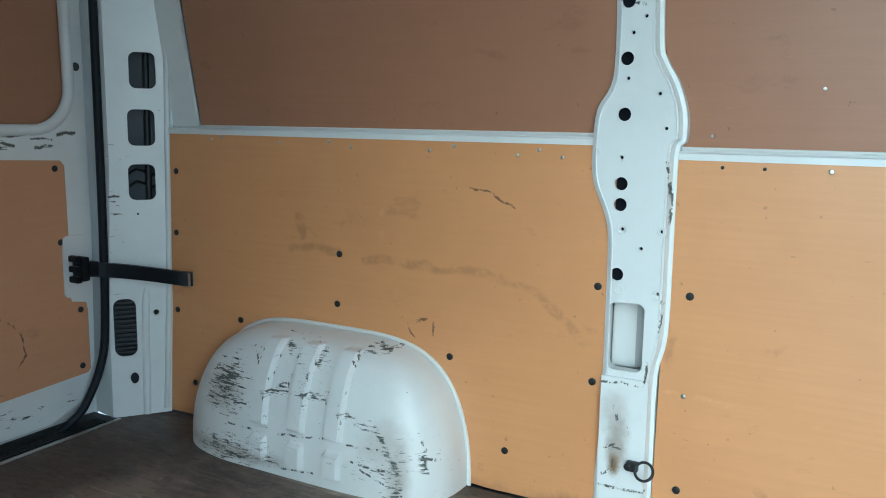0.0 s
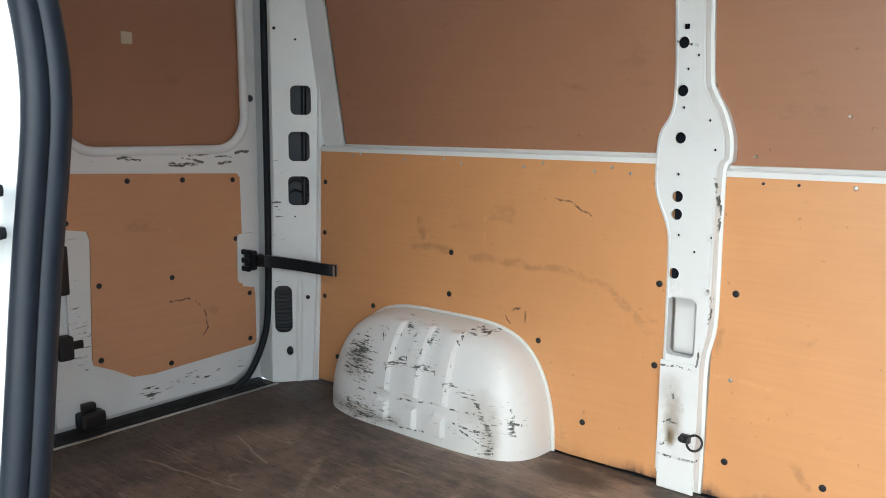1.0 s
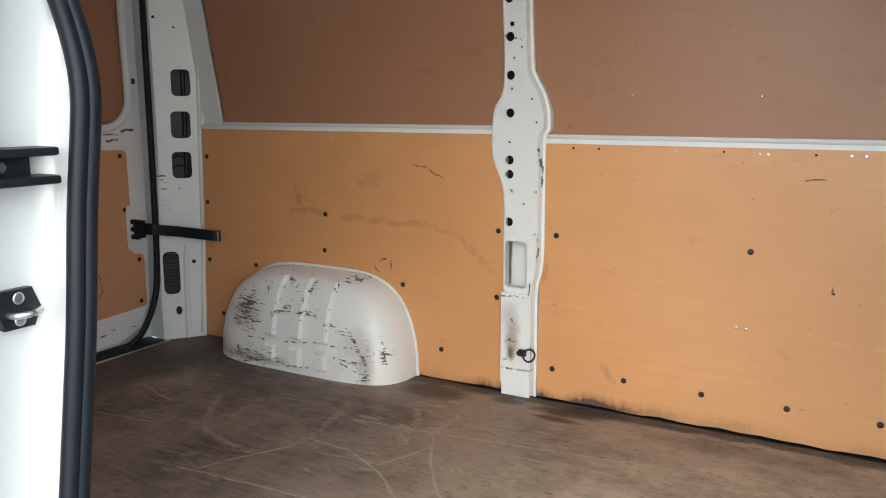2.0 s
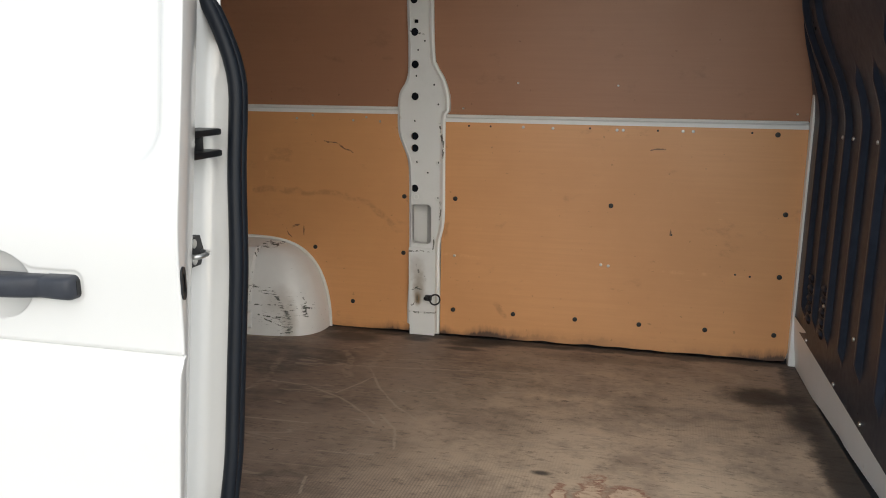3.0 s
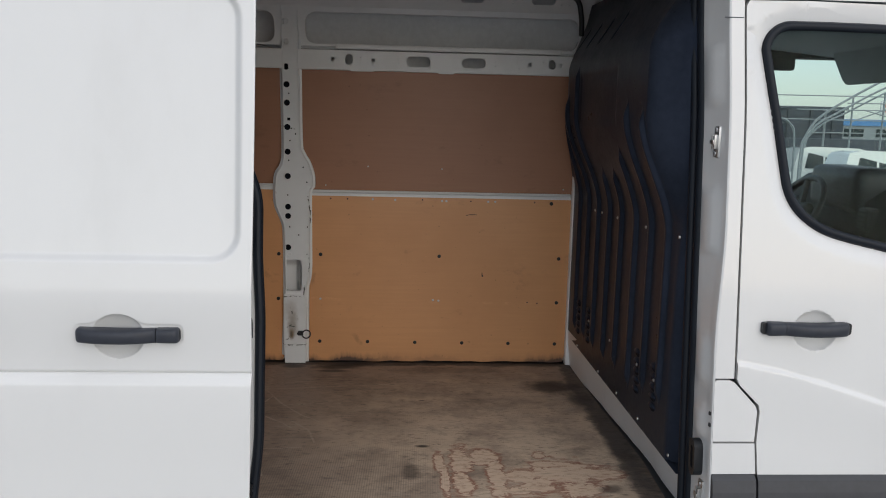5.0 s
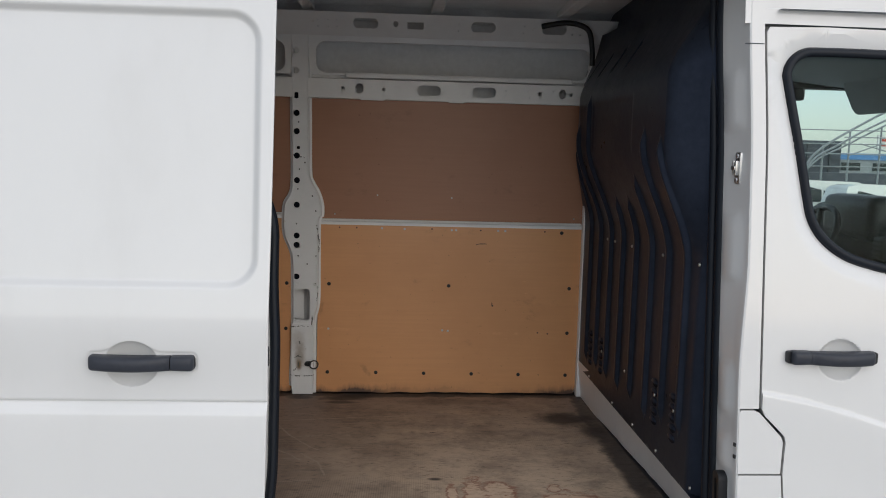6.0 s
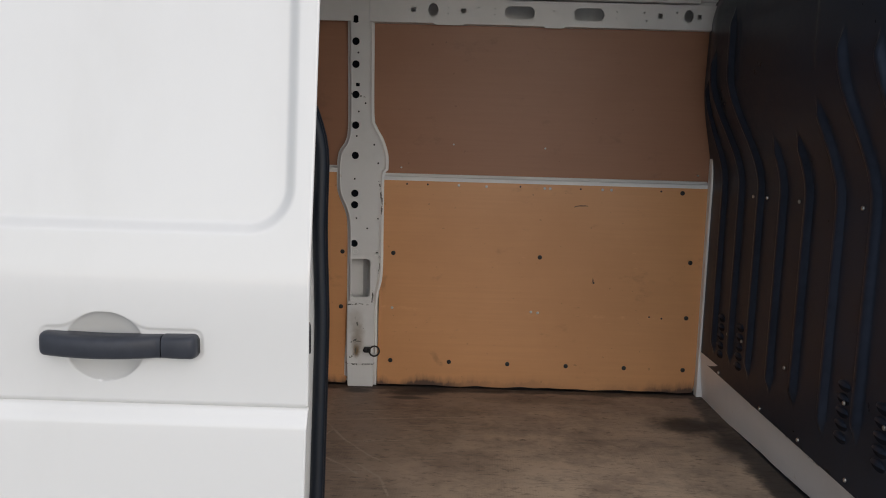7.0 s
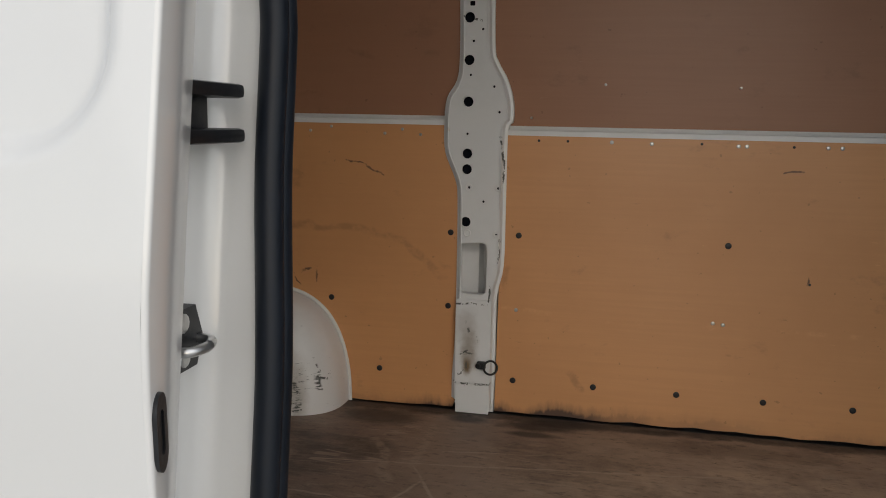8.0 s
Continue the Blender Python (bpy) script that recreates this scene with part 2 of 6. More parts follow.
def floor_board():
    """Brown anti-slip plywood: fine mesh relief, scratched by sliding loads, worn to bare wood inside the door, dark at its edges."""
    m = Mat("worn_floor_plywood")
    F = 0.587
    n1 = m.noise(2.2, 6, 0.62)
    n2 = m.noise(9, 8, 0.74, m.place((0.8, 1.25, 1)))
    n3 = m.noise(42, 5, 0.72, m.place((0.6, 1.5, 1)))
    n4 = m.noise(1, 7, 0.7, m.place((5, 60, 1)))
    c = m.mix(m.ramp(n1, 0.38, 0.64), (0.080, 0.060, 0.050), (0.265, 0.200, 0.158))
    c = m.mix(m.ramp(n2, 0.40, 0.66, 0, 0.6), c, (0.30, 0.226, 0.176))
    c = m.mix(m.ramp(n4, 0.45, 0.72, 0, 0.45), c, (0.32, 0.242, 0.186))
    # worn zone, its colour also paler and wider for light through the doorway
    wear = m.math("MULTIPLY", m.spot((1.06, 0.74, F), (0.78, 1.0, 1), 0.8, 0.22, 3), m.ramp(n2, 0.22, 0.56, 0.35, 1))
    c = m.mix(m.math("MULTIPLY", wear, m.ramp(m.noise(3.1, 6, 0.7, m.place(loc=(7, 1, 0))), 0.36, 0.58, 0.4, 1)), c, (0.60, 0.47, 0.34))
    # tan flecks where the film is chipped, dark pores between
    fleck = m.ramp(m.noise(26, 5, 0.72, m.place((0.55, 1.35, 1), rot=(0, 0, 8), loc=(2, 5, 0))), 0.57, 0.64, 0, 0.55)
    c = m.mix(m.math("MULTIPLY", fleck, m.ramp(n1, 0.35, 0.65, 0.35, 1)), c, (0.36, 0.285, 0.215))
    c = m.mix(m.ramp(n3, 0.30, 0.48, 0.5, 0), c, (0.042, 0.033, 0.029))
    # bare patches with a reddish torn rim
    rim, bare = None, None
    fray = m.math("MULTIPLY", m.math("SUBTRACT", m.noise(1, 6, 0.7, m.place((11, 22, 1), loc=(0, 2, 0)), 0.6), 0.5), 3.0)
    for cx, cy, rx, ry in ((0.723, 0.60, 0.018, 0.08), (0.738, 0.44, 0.016, 0.10), (0.81, 0.60, 0.038, 0.11), (0.80, 0.42, 0.034, 0.10), (0.895, 0.64, 0.055, 0.065), (0.932, 0.45, 0.034, 0.17), (1.02, 0.47, 0.06, 0.055), (1.07, 0.39, 0.07, 0.06), (1.20, 0.50, 0.11, 0.09),
                           (1.31, 0.49, 0.09, 0.055), (1.22, 0.36, 0.08, 0.06), (1.115, 0.655, 0.020, 0.03), (1.0, 0.35, 0.05, 0.03), (1.13, 0.57, 0.05, 0.03), (1.05, 0.27, 0.06, 0.025)):
        p = m.place((1 / rx, 1 / ry, 0), loc=(-cx / rx, -cy / ry, 0))
        n = m.t.nodes.new("ShaderNodeVectorMath")
        n.operation = "LENGTH"
        m.put(n.inputs[0], p)
        rim = n.outputs["Value"] if rim is None else m.math("MINIMUM", rim, n.outputs["Value"])
    d = m.math("ADD", rim, fray)
    c = m.mix(m.math("MULTIPLY", m.ramp(d, 1.12, 1.46, 1, 0), m.ramp(m.noise(26, 5, 0.75), 0.34, 0.56, 0.25, 0.95)), c, (0.30, 0.145, 0.095))
    c = m.mix(m.math("MULTIPLY", m.ramp(d, 0.90, 1.02, 1, 0), m.ramp(n3, 0.30, 0.55, 0.35, 0.92)), c, (0.66, 0.51, 0.37))
    # thin scratches: contour lines of stretched noise, broken up
    fine = None
    for rot, sx, sy, lo in ((3, 0.5, 9, 0.58), (-7, 0.7, 12, 0.60), (33, 0.6, 8, 0.55), (-47, 0.7, 9, 0.55), (84, 0.7, 9, 0.56), (12, 0.8, 16, 0.61), (-22, 0.8, 13, 0.57), (58, 0.7, 11, 0.54), (-70, 0.8, 12, 0.54)):
        q = m.noise(1, 2, 0.4, m.place((sx, sy, 1), rot=(0, 0, rot), loc=(rot * 0.37, rot * 0.11 + 1, 0)))
        line = m.ramp(m.math("ABSOLUTE", m.math("SUBTRACT", q, 0.5)), 0.002, 0.006, 1, 0)
        part_of = m.ramp(m.noise(3.5, 3, 0.6, m.place(loc=(rot, 3, 0))), lo, lo + 0.05)
        line = m.math("MULTIPLY", line, part_of)
        fine = line if fine is None else m.math("MAXIMUM", fine, line)
    c = m.mix(m.math("MULTIPLY", fine, 0.55), c, (0.40, 0.325, 0.25))
    # drag marks: thin scratches, and broader scuffs
    thin = m.lines([on_floor((0.109, 1.018), (0.19, 0.92), (0.23, 0.786)), on_floor((0.02, 0.72), (0.18, 0.735)), on_floor((0.05, 0.56), (0.07, 0.47)), on_floor((0.45, 1.30), (0.62, 1.33)),
                    on_floor((-0.656, 0.848), (-0.353, 0.878), (-0.069, 0.895)), on_floor((-0.347, 1.203), (-0.214, 1.189), (-0.065, 1.117), (0.058, 1.009), (0.122, 0.935)), on_floor((-0.518, 0.882), (-0.484, 0.968), (-0.43, 1.054), (-0.385, 1.122)),
                    on_floor((0.112, 1.217), (0.252, 1.244), (0.304, 1.229)), on_floor((-0.346, 1.393), (0.089, 1.449), (0.758, 1.546)), on_floor((0.001, 1.526), (0.172, 1.557)), on_floor((-0.085, 1.149), (-0.01, 1.336)),
                    on_floor((-0.051, 1.414), (0.023, 1.26), (0.137, 1.097), (0.243, 0.994)), on_floor((-1.3, 1.0), (-0.9, 1.06)), on_floor((-1.25, 1.3), (-1.0, 1.22))], 0.0065, 0.012, 9)
    c = m.mix(m.math("MULTIPLY", thin, m.ramp(n3, 0.30, 0.52, 0.25, 0.75)), c, (0.42, 0.345, 0.265))
    broad = m.lines([on_floor((-0.374, 1.126), (-0.39, 1.265), (-0.413, 1.416)), on_floor((-0.057, 1.709), (-0.061, 1.569), (-0.051, 1.414)), on_floor((-0.103, 1.29), (-0.153, 1.451), (-0.207, 1.575)),
                     on_floor((-0.904, 1.337), (-0.779, 1.164), (-0.669, 1.079), (-0.558, 1.037), (-0.451, 1.028)), on_floor((-0.713, 1.233), (-0.749, 1.392))], 0.022, 0.03, 9)
    c = m.mix(m.math("MULTIPLY", broad, m.ramp(n3, 0.38, 0.58, 0.05, 0.6)), c, (0.36, 0.29, 0.22))
    chip = m.ramp(m.noise(22, 4, 0.7, m.place((0.7, 1.4, 1), loc=(4, 4, 0))), 0.67, 0.70, 0, 0.6)
    c = m.mix(chip, c, (0.05, 0.040, 0.034))
    # dark stains: a soaked patch, knocks, patches by the bulkhead and wall foot
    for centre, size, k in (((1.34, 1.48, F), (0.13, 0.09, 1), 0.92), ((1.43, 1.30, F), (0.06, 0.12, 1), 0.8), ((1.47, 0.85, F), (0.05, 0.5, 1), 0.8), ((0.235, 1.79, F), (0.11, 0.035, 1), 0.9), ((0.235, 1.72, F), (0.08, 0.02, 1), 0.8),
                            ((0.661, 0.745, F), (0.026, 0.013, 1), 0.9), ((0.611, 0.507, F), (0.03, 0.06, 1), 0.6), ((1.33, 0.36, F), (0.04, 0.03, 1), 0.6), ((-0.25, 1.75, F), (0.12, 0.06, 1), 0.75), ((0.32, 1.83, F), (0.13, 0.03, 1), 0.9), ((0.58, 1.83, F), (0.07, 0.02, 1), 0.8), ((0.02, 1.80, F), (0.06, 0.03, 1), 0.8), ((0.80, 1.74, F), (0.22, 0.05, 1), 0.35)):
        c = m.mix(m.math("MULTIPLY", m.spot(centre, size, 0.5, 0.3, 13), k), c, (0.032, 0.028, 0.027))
    # ragged darker bands along wall, bulkhead and door edge, and towards the rear doors
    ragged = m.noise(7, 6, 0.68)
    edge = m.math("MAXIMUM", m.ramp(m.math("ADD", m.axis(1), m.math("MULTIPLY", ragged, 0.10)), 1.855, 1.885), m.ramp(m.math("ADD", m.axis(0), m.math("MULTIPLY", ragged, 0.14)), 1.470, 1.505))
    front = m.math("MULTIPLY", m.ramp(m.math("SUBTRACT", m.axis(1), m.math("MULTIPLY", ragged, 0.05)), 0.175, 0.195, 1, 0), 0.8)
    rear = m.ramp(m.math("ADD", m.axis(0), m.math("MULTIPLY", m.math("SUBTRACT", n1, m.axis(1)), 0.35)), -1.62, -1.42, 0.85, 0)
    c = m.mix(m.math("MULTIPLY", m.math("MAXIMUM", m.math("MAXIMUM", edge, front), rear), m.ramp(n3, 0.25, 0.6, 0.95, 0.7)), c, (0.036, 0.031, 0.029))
    # mesh relief pressed into the film, clearest where it is little worn
    waves = []
    for rot in (0, 90):
        w = m.t.nodes.new("ShaderNodeTexWave")
        m.put(w.inputs["Vector"], m.place((1, 1, 1), rot=(0, 0, rot + 2)))
        w.inputs["Scale"].default_value = 36
        waves.append(w.outputs["Fac"])
    mesh = m.math("MAXIMUM", waves[0], m.math("MULTIPLY", waves[1], 0.7))
    zone = m.math("MAXIMUM", m.math("MULTIPLY", m.spot((0.34, 0.42, F), (0.33, 0.30, 1), 0.5, 0.3, 4), 0.9), m.ramp(m.noise(3, 4), 0.5, 0.7, 0.0, 0.25))
    c = m.mix(m.math("MULTIPLY", m.math("MULTIPLY", m.ramp(mesh, 0.45, 0.85), zone), 0.38), c, (0.055, 0.043, 0.036))
    m.set(Base_Color=c, Roughness=m.ramp(n2, 0.3, 0.7, 0.5, 0.72))
    m.bump(m.math("ADD", m.math("MULTIPLY", mesh, -0.5), m.math("ADD", n2, m.math("MULTIPLY", n3, 0.6))), 0.3, 0.0015)
    return m.m


def glass_mat():
    m = Mat("green_tinted_glass")
    m.set(Base_Color=(0.78, 0.945, 0.895), Roughness=0.0, Transmission_Weight=1.0, IOR=1.12)
    return m.m


POST_MARKS = ([(0.101, 1.424), (0.101, 1.327)], [(0.099, 1.155), (0.094, 1.084)], [(0.095, 1.458), (0.098, 1.436)], [(0.071, 1.008), (0.070, 0.958)], [(-0.036, 0.948), (0.066, 0.950)], [(0.001, 0.892), (0.009, 0.859)], [(0.005, 0.734), (0.004, 0.758)], [(0.005, 0.734), (-0.021, 0.718)], [(-0.016, 0.783), (0.004, 0.797)], [(-0.041, 0.686), (0.079, 0.688)], [(-0.014, 0.830), (-0.012, 0.821)], [(0.036, 0.840), (0.035, 0.824)], [(-0.039, 1.828), (0.030, 1.814)])
M_OUT = outer_paint()
M_IN = inner_paint("white_inner_paint", 0.0)
M_SCUFF = inner_paint("scuffed_white_paint", 0.03, (0.79, 0.80, 0.795), (((-1.58, 1.76, 1.18), (0.06, 0.06, 0.2), 0.10), ((-1.66, 0.99, 1.0), (0.3, 0.04, 0.2), 0.10)))
BEAM_MARKS = ([(1.16, 1.487), (1.21, 1.485)], [(1.345, 1.461), (1.46, 1.459)], [(1.445, 1.477), (1.48, 1.467)], [(1.55, 1.457), (1.605, 1.466)], [(1.63, 1.497), (1.68, 1.502)])
BEAM_LINES = ([(1.43, 1.490), (1.52, 1.497)], [(1.54, 1.486), (1.607, 1.485)], [(1.21, 1.484), (1.26, 1.476)], [(1.40, 1.482), (1.44, 1.478)])
M_DOOR_IN = inner_paint("rear_door_paint", 0.012, (0.79, 0.80, 0.795), (((-1.66, 1.40, 0.67), (0.3, 0.45, 0.04), 0.15), ((-1.66, 0.99, 1.0), (0.3, 0.04, 0.2), 0.10)), ((BEAM_MARKS, 0.008, 0.42), (BEAM_LINES, 0.004, 0.46)), across=True)
RIB_MARKS = ( [(-0.908, 0.933), (-0.91, 0.883), (-0.925, 0.814), (-0.914, 0.737)], [(-0.951, 0.927), (-0.97, 0.874), (-0.978, 0.804), (-0.966, 0.725)], [(-0.79, 0.943), (-0.785, 0.903), (-0.797, 0.85), (-0.785, 0.724)], [(-0.845, 0.937), (-0.856, 0.898), (-0.858, 0.833), (-0.84, 0.726)], [(-0.665, 0.938), (-0.665, 0.873), (-0.674, 0.816), (-0.665, 0.727)], [(-0.719, 0.937), (-0.723, 0.877), (-0.731, 0.82), (-0.714, 0.723)] )
ARCH_DRAGS = ( [(-0.897, 0.929), (-0.853, 0.922)], [(-0.921, 0.807), (-0.863, 0.818)], [(-0.886, 0.826), (-0.866, 0.839)], [(-0.797, 0.823), (-0.733, 0.819)], [(-0.669, 0.792), (-0.623, 0.781), (-0.577, 0.765), (-0.548, 0.743), (-0.532, 0.706), (-0.504, 0.67), (-0.502, 0.635), (-0.508, 0.604)], [(-0.658, 0.949), (-0.608, 0.946)], [(-0.45, 0.716), (-0.446, 0.674)], [(-0.777, 0.903), (-0.782, 0.929)], [(-1.15, 0.76), (-1.036, 0.792)], [(-1.13, 0.745), (-1.024, 0.773)], [(-1.159, 0.783), (-1.083, 0.822)], [(-1.081, 0.892), (-1.054, 0.858)], [(-1.134, 0.836), (-1.069, 0.852)], [(-1.163, 0.609), (-0.97, 0.622)], [(-1.12, 0.657), (-1.103, 0.609)], [(-0.97, 0.626), (-0.871, 0.617)], [(-0.548, 0.749), (-0.532, 0.696)] )
ARCH_SCRATCHES = ( [(-0.456, 0.711), (-0.423, 0.695)], [(-0.457, 0.747), (-0.446, 0.725)], [(-0.886, 0.702), (-0.723, 0.72)], [(-0.636, 0.675), (-0.504, 0.664)], [(-0.608, 0.659), (-0.539, 0.634)], [(-0.861, 0.609), (-0.738, 0.619)], [(-1.028, 0.916), (-0.955, 0.919)], [(-0.539, 0.598), (-0.494, 0.606)], [(-0.997, 0.905), (-0.963, 0.861)], [(-1.064, 0.758), (-0.982, 0.765)], [(-1.081, 0.698), (-0.974, 0.7)], [(-0.649, 0.717), (-0.562, 0.719)] )
M_ARCH = inner_paint("scraped_arch_paint", 0.035, (0.80, 0.80, 0.785),
                     (((-1.075, 1.72, 0.80), (0.085, 0.4, 0.085), 0.24), ((-1.10, 1.70, 0.63), (0.20, 0.4, 0.05), 0.15), ((-0.86, 1.70, 0.815), (0.16, 0.4, 0.028), 0.13), ((-0.86, 1.72, 0.88), (0.13, 0.4, 0.10), 0.06), ((-0.80, 1.70, 0.70), (0.36, 0.4, 0.10), 0.04), ((-0.52, 1.70, 0.66), (0.035, 0.4, 0.08), 0.08)),
                     ((RIB_MARKS, 0.004, 0.57), (ARCH_DRAGS, 0.012, 0.50), (ARCH_SCRATCHES, 0.004, 0.49)),
                     (((-0.545, 1.70, 0.73), (0.05, 0.4, 0.05), 0.30), ((-0.505, 1.70, 0.64), (0.025, 0.4, 0.07), 0.40), ((-1.09, 1.72, 0.785), (0.07, 0.4, 0.05), 0.35), ((-1.05, 1.70, 0.62), (0.18, 0.4, 0.02), 0.45)), fine=2.2)
M_POST = inner_paint("post_paint", 0.0, (0.76, 0.775, 0.775), (((0.0, 1.86, 0.76), (0.035, 0.3, 0.10), 0.12), ((0.105, 1.86, 1.30), (0.02, 0.3, 0.25), 0.08)), ((POST_MARKS, 0.0045, 0.50),), (((0.006, 1.85, 0.742), (0.013, 0.3, 0.022), 1.0), ((0.012, 1.85, 0.79), (0.022, 0.3, 0.06), 0.6), ((0.0, 1.85, 0.88), (0.03, 0.3, 0.05), 0.3)))
M_KICK = inner_paint("kick_plate_paint", 0.01, (0.80, 0.80, 0.79), (((1.5, 0.75, 0.725), (0.3, 0.35, 0.012), 0.25), ((1.5, 0.4, 0.70), (0.3, 0.25, 0.012), 0.25), ((1.5, 1.15, 0.74), (0.3, 0.2, 0.008), 0.22)))
M_PLY = plywood("orange_plywood", (0.680, 0.342, 0.142), (0.595, 0.290, 0.116))
M_PLY_BROWN = plywood("brown_plywood", (0.375, 0.184, 0.102), (0.322, 0.153, 0.085))
M_PLY_DOOR = plywood("tan_plywood", (0.630, 0.325, 0.172), (0.545, 0.275, 0.142))
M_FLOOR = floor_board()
M_SEAL = plain("black_rubber", (0.006, 0.009, 0.0145), 0.5, vary=0.2, scale=20)
M_SEAL.node_tree.nodes["Principled BSDF"].inputs["Specular IOR Level"].default_value = 0.28
M_BLACK = plain("black_plastic", (0.008, 0.009, 0.011), 0.45, vary=0.2)
M_GREY = plain("grey_plastic", (0.045, 0.046, 0.05), 0.55, vary=0.15, scale=40, bump=0.15)
M_BULK = plain("black_bulkhead_steel", (0.022, 0.027, 0.039), 0.34, vary=0.2, scale=5, bump=0.012)
M_BULK.node_tree.nodes["Principled BSDF"].inputs["Specular IOR Level"].default_value = 0.17
M_BULK.node_tree.nodes["Principled BSDF"].inputs["Specular Tint"].default_value = (0.32, 0.42, 0.70, 1)
M_HANDLE = plain("handle_plastic", (0.028, 0.0315, 0.041), 0.42, vary=0.15, scale=60, bump=0.1)
M_HANDLE.node_tree.nodes["Principled BSDF"].inputs["Specular IOR Level"].default_value = 0.35
M_STEEL = plain("bare_steel", (0.55, 0.55, 0.54), 0.32, 1.0, vary=0.12, scale=30)
M_ALU = plain("aluminium_strip", (0.62, 0.61, 0.58), 0.38, 1.0, vary=0.1, scale=12)
M_DARK = plain("dark_cavity_metal", (0.05, 0.055, 0.06), 0.6, vary=0.2)
M_SKIN_IN = plain("grey_primed_skin", (0.74, 0.755, 0.76), 0.5, vary=0.08, scale=4)
M_CAVITY = plain("blue_black_unlit_cavity", (0.009, 0.014, 0.023), 0.5, vary=0.3, scale=25)
M_STRAP = plain("black_painted_strap", (0.006, 0.008, 0.012), 0.42, vary=0.2)
M_STRAP.node_tree.nodes["Principled BSDF"].inputs["Specular IOR Level"].default_value = 0.22
# near-black colour stands for the unlit insides of post and vents
M_VOID = plain("unlit_inside_black", (0.012, 0.014, 0.02), 0.9, vary=0.2)
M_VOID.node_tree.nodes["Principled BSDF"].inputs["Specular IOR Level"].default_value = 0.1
M_GREYGAP = plain("shaded_gap_grey", (0.35, 0.35, 0.34), 0.5, vary=0.1)
M_EDGE = plain("grimy_board_edge", (0.085, 0.068, 0.055), 0.7, vary=0.45, scale=30)
M_TAPE = plain("beige_tape", (0.55, 0.48, 0.36), 0.6, vary=0.06)
M_ASPH = plain("bounce_ground", (0.46, 0.455, 0.44), 0.85, vary=0.3, scale=3, bump=0.4)
M_CAB = plain("grey_cab_plastic", (0.022, 0.025, 0.027), 0.6, vary=0.15, scale=20, bump=0.0)
M_CAB.node_tree.nodes["Principled BSDF"].inputs["Specular IOR Level"].default_value = 0.12
M_LINER = plain("grey_roof_liner", (0.25, 0.27, 0.28), 0.8, vary=0.1, scale=20, bump=0.0)
M_SEAT = plain("grey_seat_fabric", (0.07, 0.075, 0.08), 0.9, vary=0.2, scale=60, bump=0.0)
M_GLASS = glass_mat()
M_GALV = plain("galvanised_steel", (0.24, 0.26, 0.27), 0.6, 0.0, vary=0.15)
M_BLUE = plain("blue_sheet", (0.07, 0.20, 0.42), 0.5, vary=0.15, scale=2)
M_SLATE = plain("dark_grey_cladding", (0.055, 0.065, 0.08), 0.6, vary=0.2, scale=1.5)
M_SIGN = plain("white_board", (0.7, 0.7, 0.68), 0.5, vary=0.06)
M_RED = plain("red_print", (0.5, 0.06, 0.04), 0.5, vary=0.1)
M_CARGLASS = plain("dark_car_glass", (0.03, 0.04, 0.042), 0.15, vary=0.1)
M_CARGLASS.node_tree.nodes["Principled BSDF"].inputs["Specular IOR Level"].default_value = 0.15


# ---- mesh helpers ----
def part(name, bm, material, parent=None, label="", smooth=None):
    """Links a bmesh as one mesh object under parent."""
    bmesh.ops.remove_doubles(bm, verts=bm.verts, dist=1e-5)
    bmesh.ops.recalc_face_normals(bm, faces=bm.faces)
    me = bpy.data.meshes.new(name)
    bm.to_mesh(me)
    bm.free()
    me.materials.append(material)
    if smooth is not None:
        me.shade_smooth()
        me.set_sharp_from_angle(angle=radians(smooth))
    ob = new(name, me)
    if parent:
        ob.parent = parent
    return tagged(ob, label)


def group_of(name, label, category="", kind="", group="", at=(0, 0, 0)):
    ob = new(name)
    ob.empty_display_size = 0.1
    ob.location = at
    return tagged(ob, label, category, group, kind)


def box(bm, lo, hi, bevel=0.0, seg=2, m=None):
    vs = [bm.verts.new((x, y, z)) for x in (lo[0], hi[0]) for y in (lo[1], hi[1]) for z in (lo[2], hi[2])]
    fs = [bm.faces.new([vs[i] for i in f]) for f in ((0, 1, 3, 2), (4, 6, 7, 5), (0, 4, 5, 1), (2, 3, 7, 6), (0, 2, 6, 4), (1, 5, 7, 3))]
    if bevel:
        es = list({e for f in fs for e in f.edges})
        r = bmesh.ops.bevel(bm, geom=es, offset=bevel, segments=seg, affect="EDGES", profile=0.6)
        vs = list({v for f in r["faces"] for v in f.verts} | {v for v in vs if v.is_valid})
    if m is not None:
        bmesh.ops.transform(bm, matrix=m, verts=vs)
    return bm


def boxes(*items, bevel=0.0, seg=2):
    bm = bmesh.new()
    for lo, hi in items:
        box(bm, lo, hi, bevel, seg)
    return bm


def rrect(x0, z0, x1, z1, r, n=5):
    out = []
    for cx, cz, a0 in ((x1 - r, z1 - r, 0), (x0 + r, z1 - r, 90), (x0 + r, z0 + r, 180), (x1 - r, z0 + r, 270)):
        for i in range(n + 1):
            a = radians(a0 + 90 * i / n)
            out.append((cx + r * math.cos(a), cz + r * math.sin(a)))
    return out


def disc(cx, cz, r, n=16, squash=1.0):
    return [(cx + r * math.cos(2 * math.pi * i / n), cz + r * squash * math.sin(2 * math.pi * i / n)) for i in range(n)]


